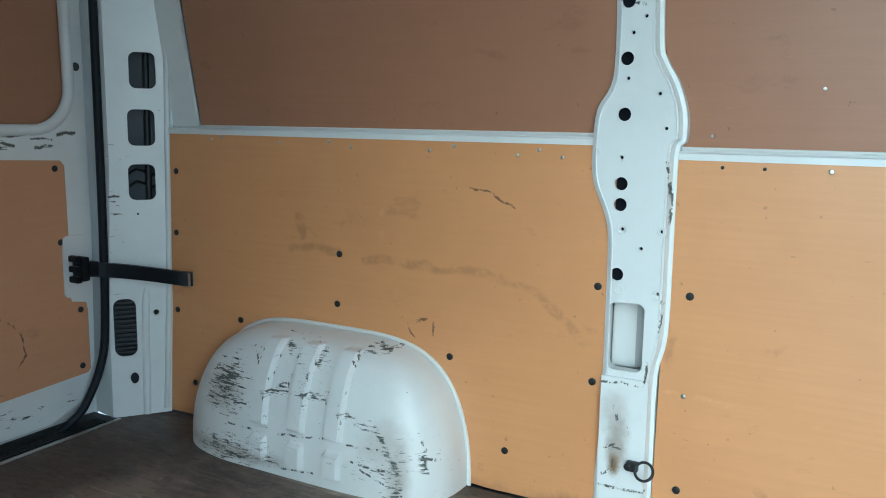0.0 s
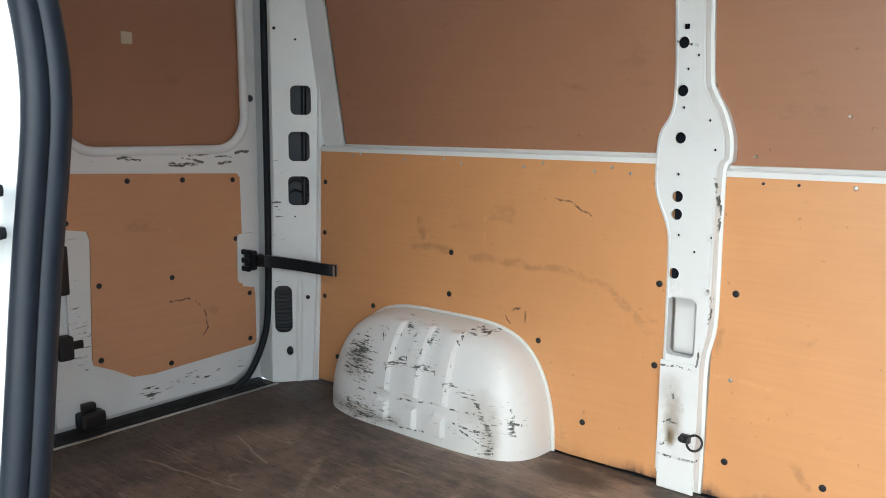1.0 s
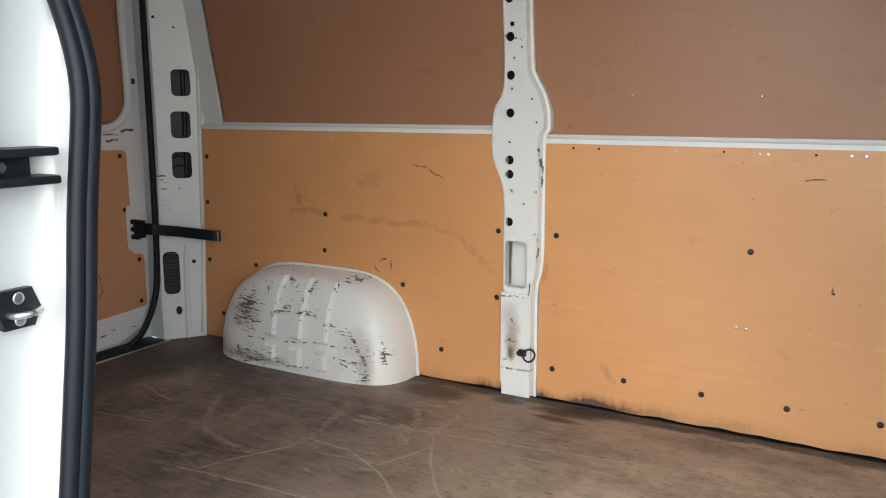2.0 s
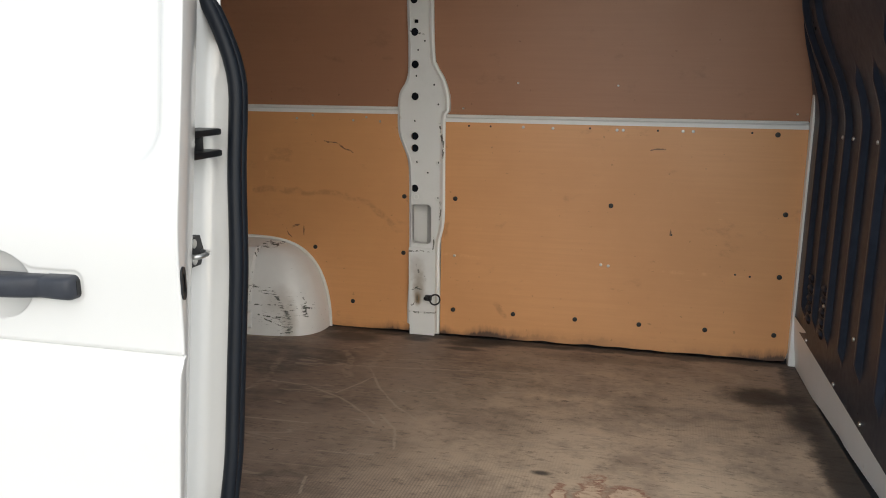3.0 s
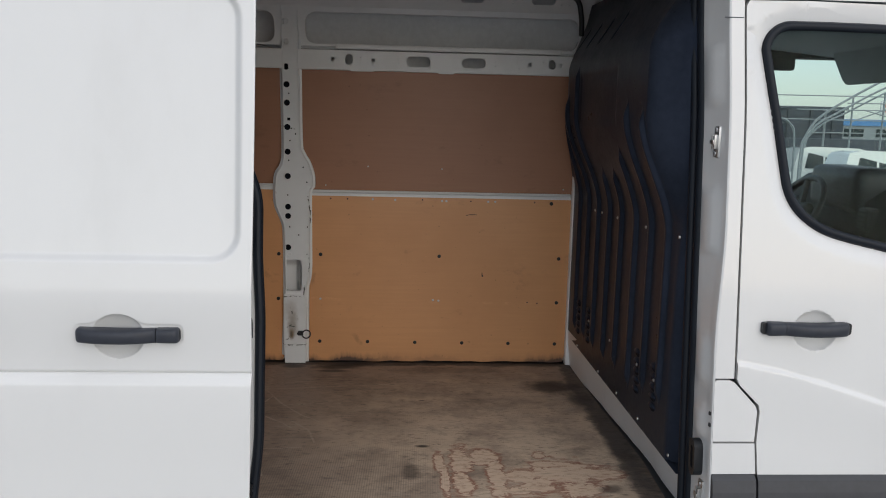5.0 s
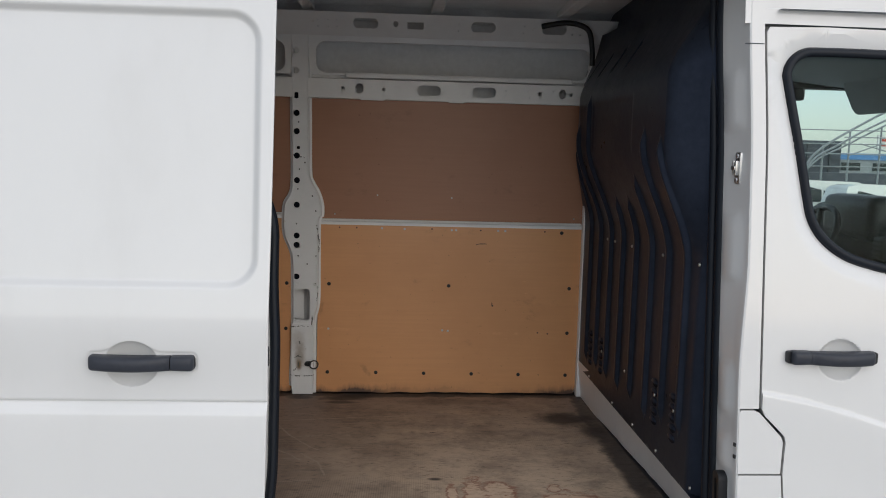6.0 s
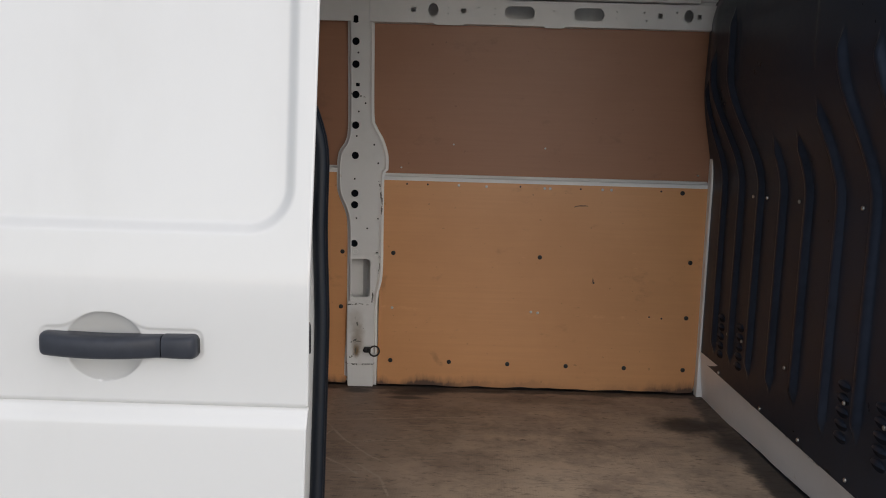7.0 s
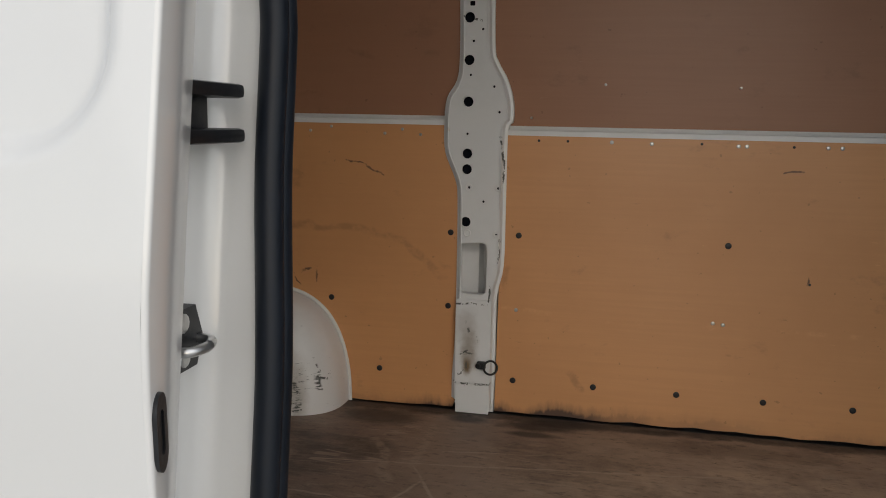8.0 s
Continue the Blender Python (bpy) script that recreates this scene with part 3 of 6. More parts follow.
def smooth_line(pts, n=6):
    """A rounded open line through pts."""
    out = []
    for i in range(len(pts) - 1):
        p = [Vector(pts[max(0, min(len(pts) - 1, i + k))]) for k in (-1, 0, 1, 2)]
        for j in range(n):
            t = j / n
            out.append(0.5 * ((2 * p[1]) + (p[2] - p[0]) * t + (2 * p[0] - 5 * p[1] + 4 * p[2] - p[3]) * t * t + (3 * p[1] - p[0] - 3 * p[2] + p[3]) * t ** 3))
    return out + [Vector(pts[-1])]


def plate(bm, outer, holes, to3d, w0, w1, back=True):
    """A flat sheet with holes, from depth w0 (its face) to w1."""
    for w in ((w0, w1) if back else (w0,)):
        edges = []
        for loop in (outer, *holes):
            vs = [bm.verts.new(to3d(u, v, w)) for u, v in loop]
            edges += [bm.edges.new((vs[i], vs[(i + 1) % len(vs)])) for i in range(len(vs))]
        bmesh.ops.triangle_fill(bm, use_beauty=True, use_dissolve=False, edges=edges)
    for loop in (outer, *holes):
        a = [bm.verts.new(to3d(u, v, w0)) for u, v in loop]
        b = [bm.verts.new(to3d(u, v, w1)) for u, v in loop]
        for i in range(len(loop)):
            j = (i + 1) % len(loop)
            bm.faces.new((a[i], a[j], b[j], b[i]))
    return bm


def strip(bm, la, lb, closed=True):
    """Faces between two lines with equal numbers of points."""
    a, b = [bm.verts.new(p) for p in la], [bm.verts.new(p) for p in lb]
    for i in range(len(a) - (0 if closed else 1)):
        j = (i + 1) % len(a)
        bm.faces.new((a[i], a[j], b[j], b[i]))
    return bm


def tube(bm, pts, r, n=10, closed=False, flat=1.0, up=(0, 1, 0)):
    pts = [Vector(p) for p in pts]
    rings = []
    for i, p in enumerate(pts):
        a = pts[(i - 1) % len(pts)] if closed or i else p
        b = pts[(i + 1) % len(pts)] if closed or i < len(pts) - 1 else p
        d = (b - a).normalized()
        u = Vector(up)
        u = (u - d * u.dot(d)).normalized()
        v = d.cross(u)
        rings.append([bm.verts.new(p + u * (r * math.cos(2 * math.pi * k / n)) + v * (r * flat * math.sin(2 * math.pi * k / n))) for k in range(n)])
    for i in range(len(rings) - (0 if closed else 1)):
        a, b = rings[i], rings[(i + 1) % len(rings)]
        for k in range(n):
            bm.faces.new((a[k], a[(k + 1) % n], b[(k + 1) % n], b[k]))
    if not closed:
        bm.faces.new(rings[0][::-1])
        bm.faces.new(rings[-1])
    return bm


def knob(bm, c, way, r, h, n=12, dome=0.35):
    """A round head (screw, bolt, button) at c, standing h out along way."""
    way = Vector(way).normalized()
    q = way.to_track_quat("Z", "Y").to_matrix()
    prof = [(r, 0), (r, h * 0.55), (r * (1 - dome * 0.4), h * 0.88), (r * (1 - dome), h), (0.0, h * 1.02)]
    prev = None
    for rr, hh in prof:
        ring = [bm.verts.new(Vector(c) + q @ Vector((rr * math.cos(2 * math.pi * k / n), rr * math.sin(2 * math.pi * k / n), hh))) for k in range(n)] if rr else [bm.verts.new(Vector(c) + way * hh)]
        if prev:
            for k in range(n):
                if len(ring) == 1:
                    bm.faces.new((prev[k], prev[(k + 1) % n], ring[0]))
                else:
                    bm.faces.new((prev[k], prev[(k + 1) % n], ring[(k + 1) % n], ring[k]))
        prev = ring
    return bm


def sheet(bm, us, vs, f, flip=False):
    """A surface over the lines us and vs: f(u, v) gives its point."""
    g = [[bm.verts.new(f(u, v)) for v in vs] for u in us]
    for i in range(len(us) - 1):
        for j in range(len(vs) - 1):
            bm.faces.new((g[i][j], g[i + 1][j], g[i + 1][j + 1], g[i][j + 1]))
    return g


def lin(a, b, n):
    return [a + (b - a) * i / n for i in range(n + 1)]


def step(x, a, b):
    t = max(0.0, min(1.0, (x - a) / (b - a)))
    return t * t * (3 - 2 * t)


def repeat(name, bm, mat, parent, places, label="", smooth=None):
    """Alike pieces, each an object of its own, on one mesh."""
    first = part(name, bm, mat, parent, label, smooth)
    for i, p in enumerate(places):
        ob = first
        if i:
            ob = new(name, first.data)
            ob.parent = parent
            tagged(ob, label)
        ob.location = p
    return first


def stud(way, r, h, n=10):
    return knob(bmesh.new(), (0, 0, 0), way, r, h, n)


FLOOR = 0.587
WALL = 1.88
XZ = lambda y0: (lambda u, v, w: Vector((u, y0 + w, v)))

# ---- ground: level under the van, lowered behind it to fit the parked cars to the view ----
def yard(y):
    return -0.75 * step(y, 6.0, 20.0)


bm = bmesh.new()
sheet(bm, lin(-300, 300, 6), lin(-300, 0, 4) + lin(6, 20, 7) + lin(60, 300, 4), lambda u, v: Vector((u, v, yard(v))))
# unseen ground, coloured pale so that it throws light up into the doorway
tagged(part("ground", bm, M_ASPH), "unseen pale ground that bounces light into the van", "ground", kind="structure")

# ---- floor of the load space ----
floor = group_of("floor", "worn brown anti-slip plywood load floor", "floor", "structure")
bm = bmesh.new()
ys = [0.19] + lin(0.3, 1.7, 14) + [1.80, 1.86]
plate(bm, [(-1.62, 0.19), (1.50, 0.19), (1.52, 0.6), (1.50, 1.2), (1.485, 1.87), (-1.62, 1.87)], [], lambda u, v, w: Vector((u, v, w)), FLOOR, FLOOR - 0.012)
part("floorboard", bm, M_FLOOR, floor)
part("floor_pan", boxes(((-1.66, 0.12, 0.50), (1.62, 1.98, 0.573))), M_DARK, floor)
# strips along the door sill
part("edge_strip", boxes(((0.02, 0.165, FLOOR - 0.01), (1.49, 0.195, FLOOR + 0.003)), bevel=0.002), M_EDGE, floor, "dark stained edge of the board")
repeat("rivet", stud((0, 0, 1), 0.007, 0.002, 8), M_ALU, floor, [(x, 0.181, FLOOR + 0.003) for x in lin(0.15, 1.45, 9)])
part("sill_strip", boxes(((0.02, 0.135, 0.555), (1.49, 0.163, FLOOR - 0.002)), bevel=0.004), M_ALU, floor, "aluminium door sill strip")
part("sill_flange", boxes(((0.0, 0.119, 0.54), (1.50, 0.133, 0.570)), bevel=0.005), M_IN, floor, "white painted sill flange")
part("step_rubber", boxes(((0.0, -0.02, 0.40), (1.51, 0.117, 0.545)), bevel=0.01), M_SEAL, floor, "black rubber step cover")
# rear sill
tread = part("rear_tread", boxes(((-1.71, 0.10, 0.575), (-1.597, 1.74, FLOOR + 0.002)), bevel=0.002), M_BLACK, floor, "black ribbed rear sill")
repeat("rib", boxes(((-0.004, 0.12, 0), (0.004, 1.70, 0.004)), bevel=0.001), M_BLACK, tread, [(x, 0, FLOOR + 0.0015) for x in lin(-1.645, -1.605, 3)])
part("rear_strip", boxes(((-1.594, 0.10, FLOOR - 0.01), (-1.578, 1.74, FLOOR + 0.003)), bevel=0.002), M_ALU, floor, "worn metal edging strip")


# ---- left wall: outer skin, post, rails, beams, plywood lining ----
wall = group_of("wall_left", "white steel van side lined with orange plywood", "wall", "structure")
bm = bmesh.new()
plate(bm, [(-1.75, 0.3), (3.6, 0.3), (3.6, 1.25), (-1.75, 1.25)], [], XZ(0), 1.985, 2.02)
plate(bm, [(-1.75, 1.25), (1.62, 1.25), (1.62, 2.62), (-1.75, 2.62)], [], lambda u, v, w: Vector((u, w - 0.04 * (v - 1.25), v)), 1.985, 2.02)
part("outer_skin", bm, M_SKIN_IN, wall, "grey-white inside of the outer skin")


def panel(name, outer, holes, y, lean=0.0, z0=1.5, thick=0.009, mat=None):
    bm = bmesh.new()
    plate(bm, outer, holes, lambda u, v, w: Vector((u, y + w + lean * (v - z0), v)), 0, thick)
    return part(name, bm, mat or M_PLY, wall)


def screws(panel_ob, pts, r=0.0095, mat=None, name="screw_cap", y=WALL, way=(0, -1, 0), h=0.004):
    bm = bmesh.new()
    knob(bm, (0, 0, 0), way, r, h)
    first = None
    for x, z in pts:
        if first is None:
            first = part(name, bm, mat or M_BLACK, panel_ob, smooth=40)
            ob = first
        else:
            ob = new(name, first.data)
            ob.parent = panel_ob
        ob.location = (x, y, z)


def uneven(x0, x1, z, amp, n, seed):
    rnd = random.Random(seed)
    return [(x0 + (x1 - x0) * i / n, z + rnd.uniform(-amp, amp)) for i in range(n + 1)]


low_r = panel("plywood_panel", [(0.10, 1.478), *uneven(0.093, 1.455, 0.594, 0.004, 22, 3), (1.466, 0.64), (1.463, 1.478)], [], WALL)
screws(low_r, [(0.154, 1.168), (0.15, 0.70), (0.403, 0.70), (0.655, 0.698), (0.907, 0.697), (1.157, 0.696), (1.41, 0.695), (0.775, 1.167), (1.411, 1.162), (1.41, 0.923), (1.359, 1.455)])
screws(low_r, [(0.423, 1.462), (0.539, 1.460), (0.783, 1.459), (0.806, 1.459), (1.025, 1.46), (1.062, 1.46), (0.153, 0.931), (0.747, 0.93), (0.776, 0.927)], 0.006, M_STEEL, "rivet", h=0.003)
screws(low_r, [(0.206, 1.462), (0.293, 1.462), (0.681, 1.463), (0.934, 1.46), (1.27, 1.46), (1.252, 0.923), (1.305, 0.918), (1.008, 1.064)], 0.004, M_BLACK, "drill_hole", h=0.0015)
low_l = panel("plywood_panel", [(-1.465, 1.508), (-1.515, 0.615), *uneven(-1.50, -0.045, 0.592, 0.003, 20, 5), (-0.03, 0.64), (-0.03, 1.506)], [], WALL)
screws(low_l, [(-0.062, 1.168), (-0.066, 0.93), (-0.46, 0.933), (-0.293, 0.704), (-0.818, 1.178), (-0.826, 1.033), (-1.191, 0.938), (-1.444, 1.386), (-1.458, 0.938), (-1.39, 0.704), (-1.452, 1.19)])
screws(low_l, [(-1.29, 1.49), (-1.251, 1.497), (-1.03, 1.485), (-0.852, 1.493), (-0.778, 1.48), (-0.53, 1.478), (-0.459, 1.492), (-0.281, 1.474), (-0.224, 1.488), (-0.165, 1.472)], 0.005, M_STEEL, "rivet", h=0.003)
up_r = panel("upper_plywood_panel", [(0.035, 1.50), (1.50, 1.50), (1.50, 2.122), (0.035, 2.122)], [], WALL + 0.028, -0.09, mat=M_PLY_BROWN)
up_l = panel("upper_plywood_panel", [(-1.355, 1.53), (-0.032, 1.53), (-0.032, 2.122), (-1.411, 2.122)], [], WALL + 0.028, -0.09, mat=M_PLY_BROWN)
screws(up_r, [(0.397, 1.631), (0.779, 1.625), (0.18, 1.53), (1.42, 1.53), (0.45, 2.0), (0.78, 2.0), (1.2, 2.0)], 0.004, M_STEEL, "rivet", y=WALL + 0.012, h=0.014)

# rail between lower and upper lining: a small ledge with a groove
for x0, x1, z in ((0.112, 1.462, 1.476), (-1.47, -0.055, 1.503)):
    bm = bmesh.new()
    prof = [(WALL - 0.004, z), (WALL - 0.004, z + 0.0145), (WALL + 0.003, z + 0.017), (WALL + 0.004, z + 0.0185), (WALL + 0.022, z + 0.0185), (WALL + 0.022, z + 0.0235), (WALL + 0.010, z + 0.0240), (WALL + 0.010, z + 0.0280), (WALL + 0.030, z + 0.029), (WALL + 0.034, z + 0.029), (WALL + 0.034, z)]
    strip(bm, [Vector((x0, y, q)) for y, q in prof], [Vector((x1, y, q)) for y, q in prof])
    part("rail", bm, M_IN, wall, "white steel rail between the boards")
part("corner_strip", boxes(((1.464, 1.845, FLOOR), (1.492, 1.89, 1.62)), bevel=0.004), M_IN, wall, "white corner strip by the bulkhead")

# post
left = smooth_line([(-0.045, 2.44), (-0.045, 2.0), (-0.044, 1.72), (-0.052, 1.64), (-0.082, 1.585), (-0.089, 1.50), (-0.084, 1.42), (-0.052, 1.34), (-0.042, 1.28), (-0.040, 1.10), (-0.040, 0.90), (-0.042, 0.80)], 4)
right = smooth_line([(0.092, 0.80), (0.092, 0.97), (0.110, 1.07), (0.111, 1.25), (0.110, 1.44), (0.113, 1.503), (0.125, 1.520), (0.124, 1.58), (0.104, 1.645), (0.076, 1.695), (0.064, 1.75), (0.063, 2.0), (0.063, 2.44)], 4)
outer = [(p[0], p[1]) for p in left] + [(-0.048, 0.70), (-0.048, 0.628), (-0.036, 0.622), (-0.034, FLOOR + 0.002), (0.09, FLOOR + 0.002), (0.092, 0.70)] + [(p[0], p[1]) for p in right]


def post_y(z):
    return 1.852 - 0.10 * max(0.0, z - 1.75)


def inset(loop, d):
    n, out = len(loop), []
    for i in range(n):
        a, b = Vector(loop[(i - 1) % n]), Vector(loop[(i + 1) % n])
        t = (b - a).normalized()
        out.append((loop[i][0] - t.y * d, loop[i][1] + t.x * d))
    return out


inner = inset(outer, 0.014)
big = [disc(-0.010, z, 0.0155, 14) for z in (1.207, 1.370, 1.418, 1.575, 1.699, 1.823, 1.944, 2.034, 2.12, 2.24, 2.335)]
small = [disc(x, z, 0.0042, 8) for x, z in ((0.068, 1.621), (0.086, 1.545), (0.030, 1.789), (0.002, 1.755), (-0.011, 1.478), (0.092, 1.470), (-0.002, 1.314), (0.089, 1.314), (0.044, 1.272), (0.087, 1.170),
                                            (0.023, 0.886), (0.006, 0.737), (0.04, 0.70), (0.02, 0.66), (-0.005, 1.655), (0.0, 1.99))]
window = rrect(-0.024, 0.978, 0.060, 1.142, 0.018)
square = [rrect(-0.010, 1.856, 0.006, 1.870, 0.002, 1)]
bm = bmesh.new()
to_post = lambda u, v, w: Vector((u, post_y(v) + w, v))
plate(bm, inner, big + small + [window] + square, to_post, 0.0, 0.006)
mid = inset(outer, 0.009)
strip(bm, [to_post(u, v, 0.006) for u, v in inner], [to_post(u, v, 0.022) for u, v in mid])
strip(bm, [to_post(u, v, 0.022) for u, v in mid], [to_post(u, v, 0.024) for u, v in outer])
strip(bm, [to_post(u, v, 0.024) for u, v in outer], [to_post(u, v, 0.05) for u, v in outer])
bead = [to_post(u, v, -0.0005) for u, v in inset(outer, 0.0175) if v > 0.70]
tube(bm, bead, 0.0022, 6)
post = part("post", bm, M_POST, wall, "white pressed-steel post with round holes")
# back plate behind the round holes, near-black for the shade inside the post
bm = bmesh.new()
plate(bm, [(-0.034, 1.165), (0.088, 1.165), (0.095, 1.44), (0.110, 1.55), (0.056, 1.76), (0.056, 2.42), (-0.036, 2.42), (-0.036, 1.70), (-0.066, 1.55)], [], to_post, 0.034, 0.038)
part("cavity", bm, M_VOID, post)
# pocket behind the post's window, and pressed rings
bm = bmesh.new()
sheet(bm, [-0.036, 0.022, 0.034, 0.075], [0.965, 1.155], lambda u, v: Vector((u, 1.935 if u < 0.03 else 1.955, v)))
strip(bm, [to_post(u, v, 0.006) for u, v in window], [to_post(u, v, 0.040) for u, v in rrect(-0.027, 0.975, 0.063, 1.145, 0.018)])
part("pocket", bm, M_IN, post)
bm = bmesh.new()
tube(bm, [(0.010 * math.cos(a), 0, 0.010 * math.sin(a)) for a in lin(0, 2 * math.pi, 14)[:-1]], 0.002, 6, True)
repeat("pressed_ring", bm, M_IN, post, [(x, post_y(z) - 0.001, z) for x, z in ((-0.002, 1.314), (0.089, 1.314), (0.087, 1.170), (-0.004, 1.172))])
part("lower_plate", boxes(((-0.034, 1.846, 0.69), (0.080, 1.853, 0.962)), bevel=0.002), M_POST, post, "welded lower plate, scraped to rust")
part("foot_plate", boxes(((-0.030, 1.848, FLOOR + 0.002), (0.078, 1.854, 0.685)), bevel=0.002), M_POST, post)

# tie-down ring
ring = group_of("tie_down_ring", "small black steel tie-down ring bolted to the post", "tie-down ring")
bm = bmesh.new()
tube(bm, [(0.085 + 0.021 * math.cos(a), 1.825 + 0.01 * math.sin(a), 0.752 + 0.019 * math.sin(a)) for a in lin(0, 2 * math.pi, 20)[:-1]], 0.0035, 8, True)
part("ring", bm, M_BLACK, ring, smooth=60)
bm = boxes(((0.040, 1.829, 0.742), (0.068, 1.846, 0.766)), bevel=0.004)
knob(bm, (0.045, 1.83, 0.754), (0, -1, 0), 0.009, 0.006)
part("bracket", bm, M_BLACK, ring)

# upper beam with slots and its channel
beam_to = lambda u, v, w: Vector((u, 1.812 + w - 0.06 * (v - 2.15), v))
bm = bmesh.new()
holes = [rrect(0.585, 2.135, 0.705, 2.185, 0.024), rrect(0.862, 2.135, 0.982, 2.185, 0.024), disc(0.30, 2.162, 0.021, 14, 1.25), disc(1.318, 2.163, 0.019, 14, 1.3)]
holes += [rrect(x - 0.009, 2.152, x + 0.009, 2.170, 0.002, 1) for x in (0.42, 0.22, 1.205, 1.36)]
holes += [disc(x, z, 0.004, 6) for x in (0.36, 0.545, 1.03) for z in (2.148, 2.172)] + [disc(x, z, 0.004, 6) for x, z in ((0.48, 2.175), (0.78, 2.17), (1.14, 2.172), (1.15, 2.14), (1.27, 2.175))]
plate(bm, [(0.0, 2.112), (0.30, 2.112), (0.31, 2.106), (0.42, 2.106), (0.43, 2.112), (0.74, 2.110), (0.75, 2.104), (0.82, 2.104), (0.83, 2.11), (1.50, 2.11), (1.50, 2.206), (0.0, 2.206)], holes, beam_to, 0.0, 0.008)
strip(bm, [beam_to(0, 2.206, 0), beam_to(1.5, 2.206, 0)], [beam_to(0, 2.212, 0.04), beam_to(1.5, 2.212, 0.04)], False)
strip(bm, [beam_to(0, 2.212, 0.04), beam_to(1.5, 2.212, 0.04)], [beam_to(0, 2.238, 0.045), beam_to(1.5, 2.238, 0.045)], False)
strip(bm, [beam_to(0, 2.112, 0.008), beam_to(1.5, 2.112, 0.008)], [beam_to(0, 2.108, 0.06), beam_to(1.5, 2.108, 0.06)], False)
part("beam", bm, M_IN, wall, "white perforated steel beam")
bm = boxes(((0.235, 1.795, 2.212), (1.36, 1.835, 2.236)), bevel=0.006)
part("beam_ledge", bm, M_IN, wall)
bm = bmesh.new()
plate(bm, [(-1.5, 2.112), (-0.02, 2.112), (-0.02, 2.206), (-1.5, 2.206)], [rrect(-0.9, 2.135, -0.78, 2.185, 0.024), rrect(-0.5, 2.135, -0.38, 2.185, 0.024)], beam_to, 0.0, 0.008)
strip(bm, [beam_to(-1.5, 2.206, 0), beam_to(-0.02, 2.206, 0)], [beam_to(-1.5, 2.212, 0.04), beam_to(-0.02, 2.212, 0.04)], False)
part("beam", bm, M_IN, wall, "white perforated steel beam")
# frame round the bare skin above the beam
bm = bmesh.new()
plate(bm, [(-0.02, 2.225), (1.62, 2.225), (1.62, 2.44), (-0.02, 2.44)], [rrect(0.085, 2.235, 1.45, 2.385, 0.05)], lambda u, v, w: Vector((u, 1.83 + w - 0.25 * (v - 2.23), v)), 0, 0.03)
plate(bm, [(-1.6, 2.225), (-0.022, 2.225), (-0.022, 2.44), (-1.6, 2.44)], [rrect(-1.45, 2.235, -0.065, 2.385, 0.05)], lambda u, v, w: Vector((u, 1.83 + w - 0.25 * (v - 2.23), v)), 0, 0.03)
part("upper_frame", bm, M_IN, wall)
# cant rail with slots, curving into the roof
rail_to = lambda u, v, w: Vector((u, 1.775 - 0.9 * (v - 2.42) + w, v))
bm = bmesh.new()
holes = [rrect(x, 2.445, x + 0.12, 2.487, 0.02) for x in (0.27, 0.84, 1.19)] + [rrect(0.53, 2.448, 0.61, 2.478, 0.004, 1), disc(0.475, 2.468, 0.013, 10)]
holes += [disc(x, z, 0.0045, 6) for x in (0.10, 0.15, 0.19, 0.78, 1.10, 1.34, 1.38, 1.42) for z in (2.448, 2.476)]
plate(bm, [(-1.6, 2.41), (1.62, 2.41), (1.62, 2.51), (-1.6, 2.51)], holes, rail_to, 0.0, 0.01)
part("cant_rail", bm, M_IN, wall, "white slotted roof rail")

# ---- ceiling ----
bm = bmesh.new()
prof = [(2.0, 2.40), (1.95, 2.50), (1.80, 2.56), (1.0, 2.59), (0.2, 2.56), (0.07, 2.50), (0.05, 2.40)]
strip(bm, [Vector((-1.75, y, z)) for y, z in prof], [Vector((1.62, y, z)) for y, z in prof], False)
for x in lin(-1.2, 1.3, 4):
    box(bm, (x - 0.03, 0.2, 2.53), (x + 0.03, 1.8, 2.57), 0.008)
tagged(part("ceiling", bm, M_SKIN_IN), "bare white steel van roof with cross ribs", "ceiling", kind="structure")

# ---- wheel arch ----
arch = group_of("wheel_arch", "white wheel arch cover scraped to grey primer", "wheel arch", "structure")
A, D, HH, CX = 0.487, 0.215, 0.374, -0.885
bm = bmesh.new()


def arch_at(u, s):
    k = max(0.0, 1 - abs(u) ** (4.8 if u > 0 else 3.3))
    z, d = HH * (k * s) ** (1 / 2.2), D * (k * (1 - s)) ** 0.30
    x = CX + (A if u > 0 else 0.412) * u
    bulge = 0.0
    for i, xc in enumerate((-0.940, -0.8125, -0.690)):
        side = 1 - step(abs(x - xc), 0.0205, 0.0265)
        tall = max(step(z, 0.132, 0.142) * (1 - step(z, 0.345, 0.362)), step(z, 0.030, 0.038) * (1 - step(z, 0.096, 0.104)))
        bulge = max(bulge, side * tall)
    dent = 0.003 * noise.noise((x * 7, z * 7, 1.0))
    return Vector((x, WALL - d - 0.021 * bulge * (0.3 + 0.7 * d / D) + dent * min(1, d * 20), FLOOR + z + 0.016 * bulge * (z / HH) ** 3))


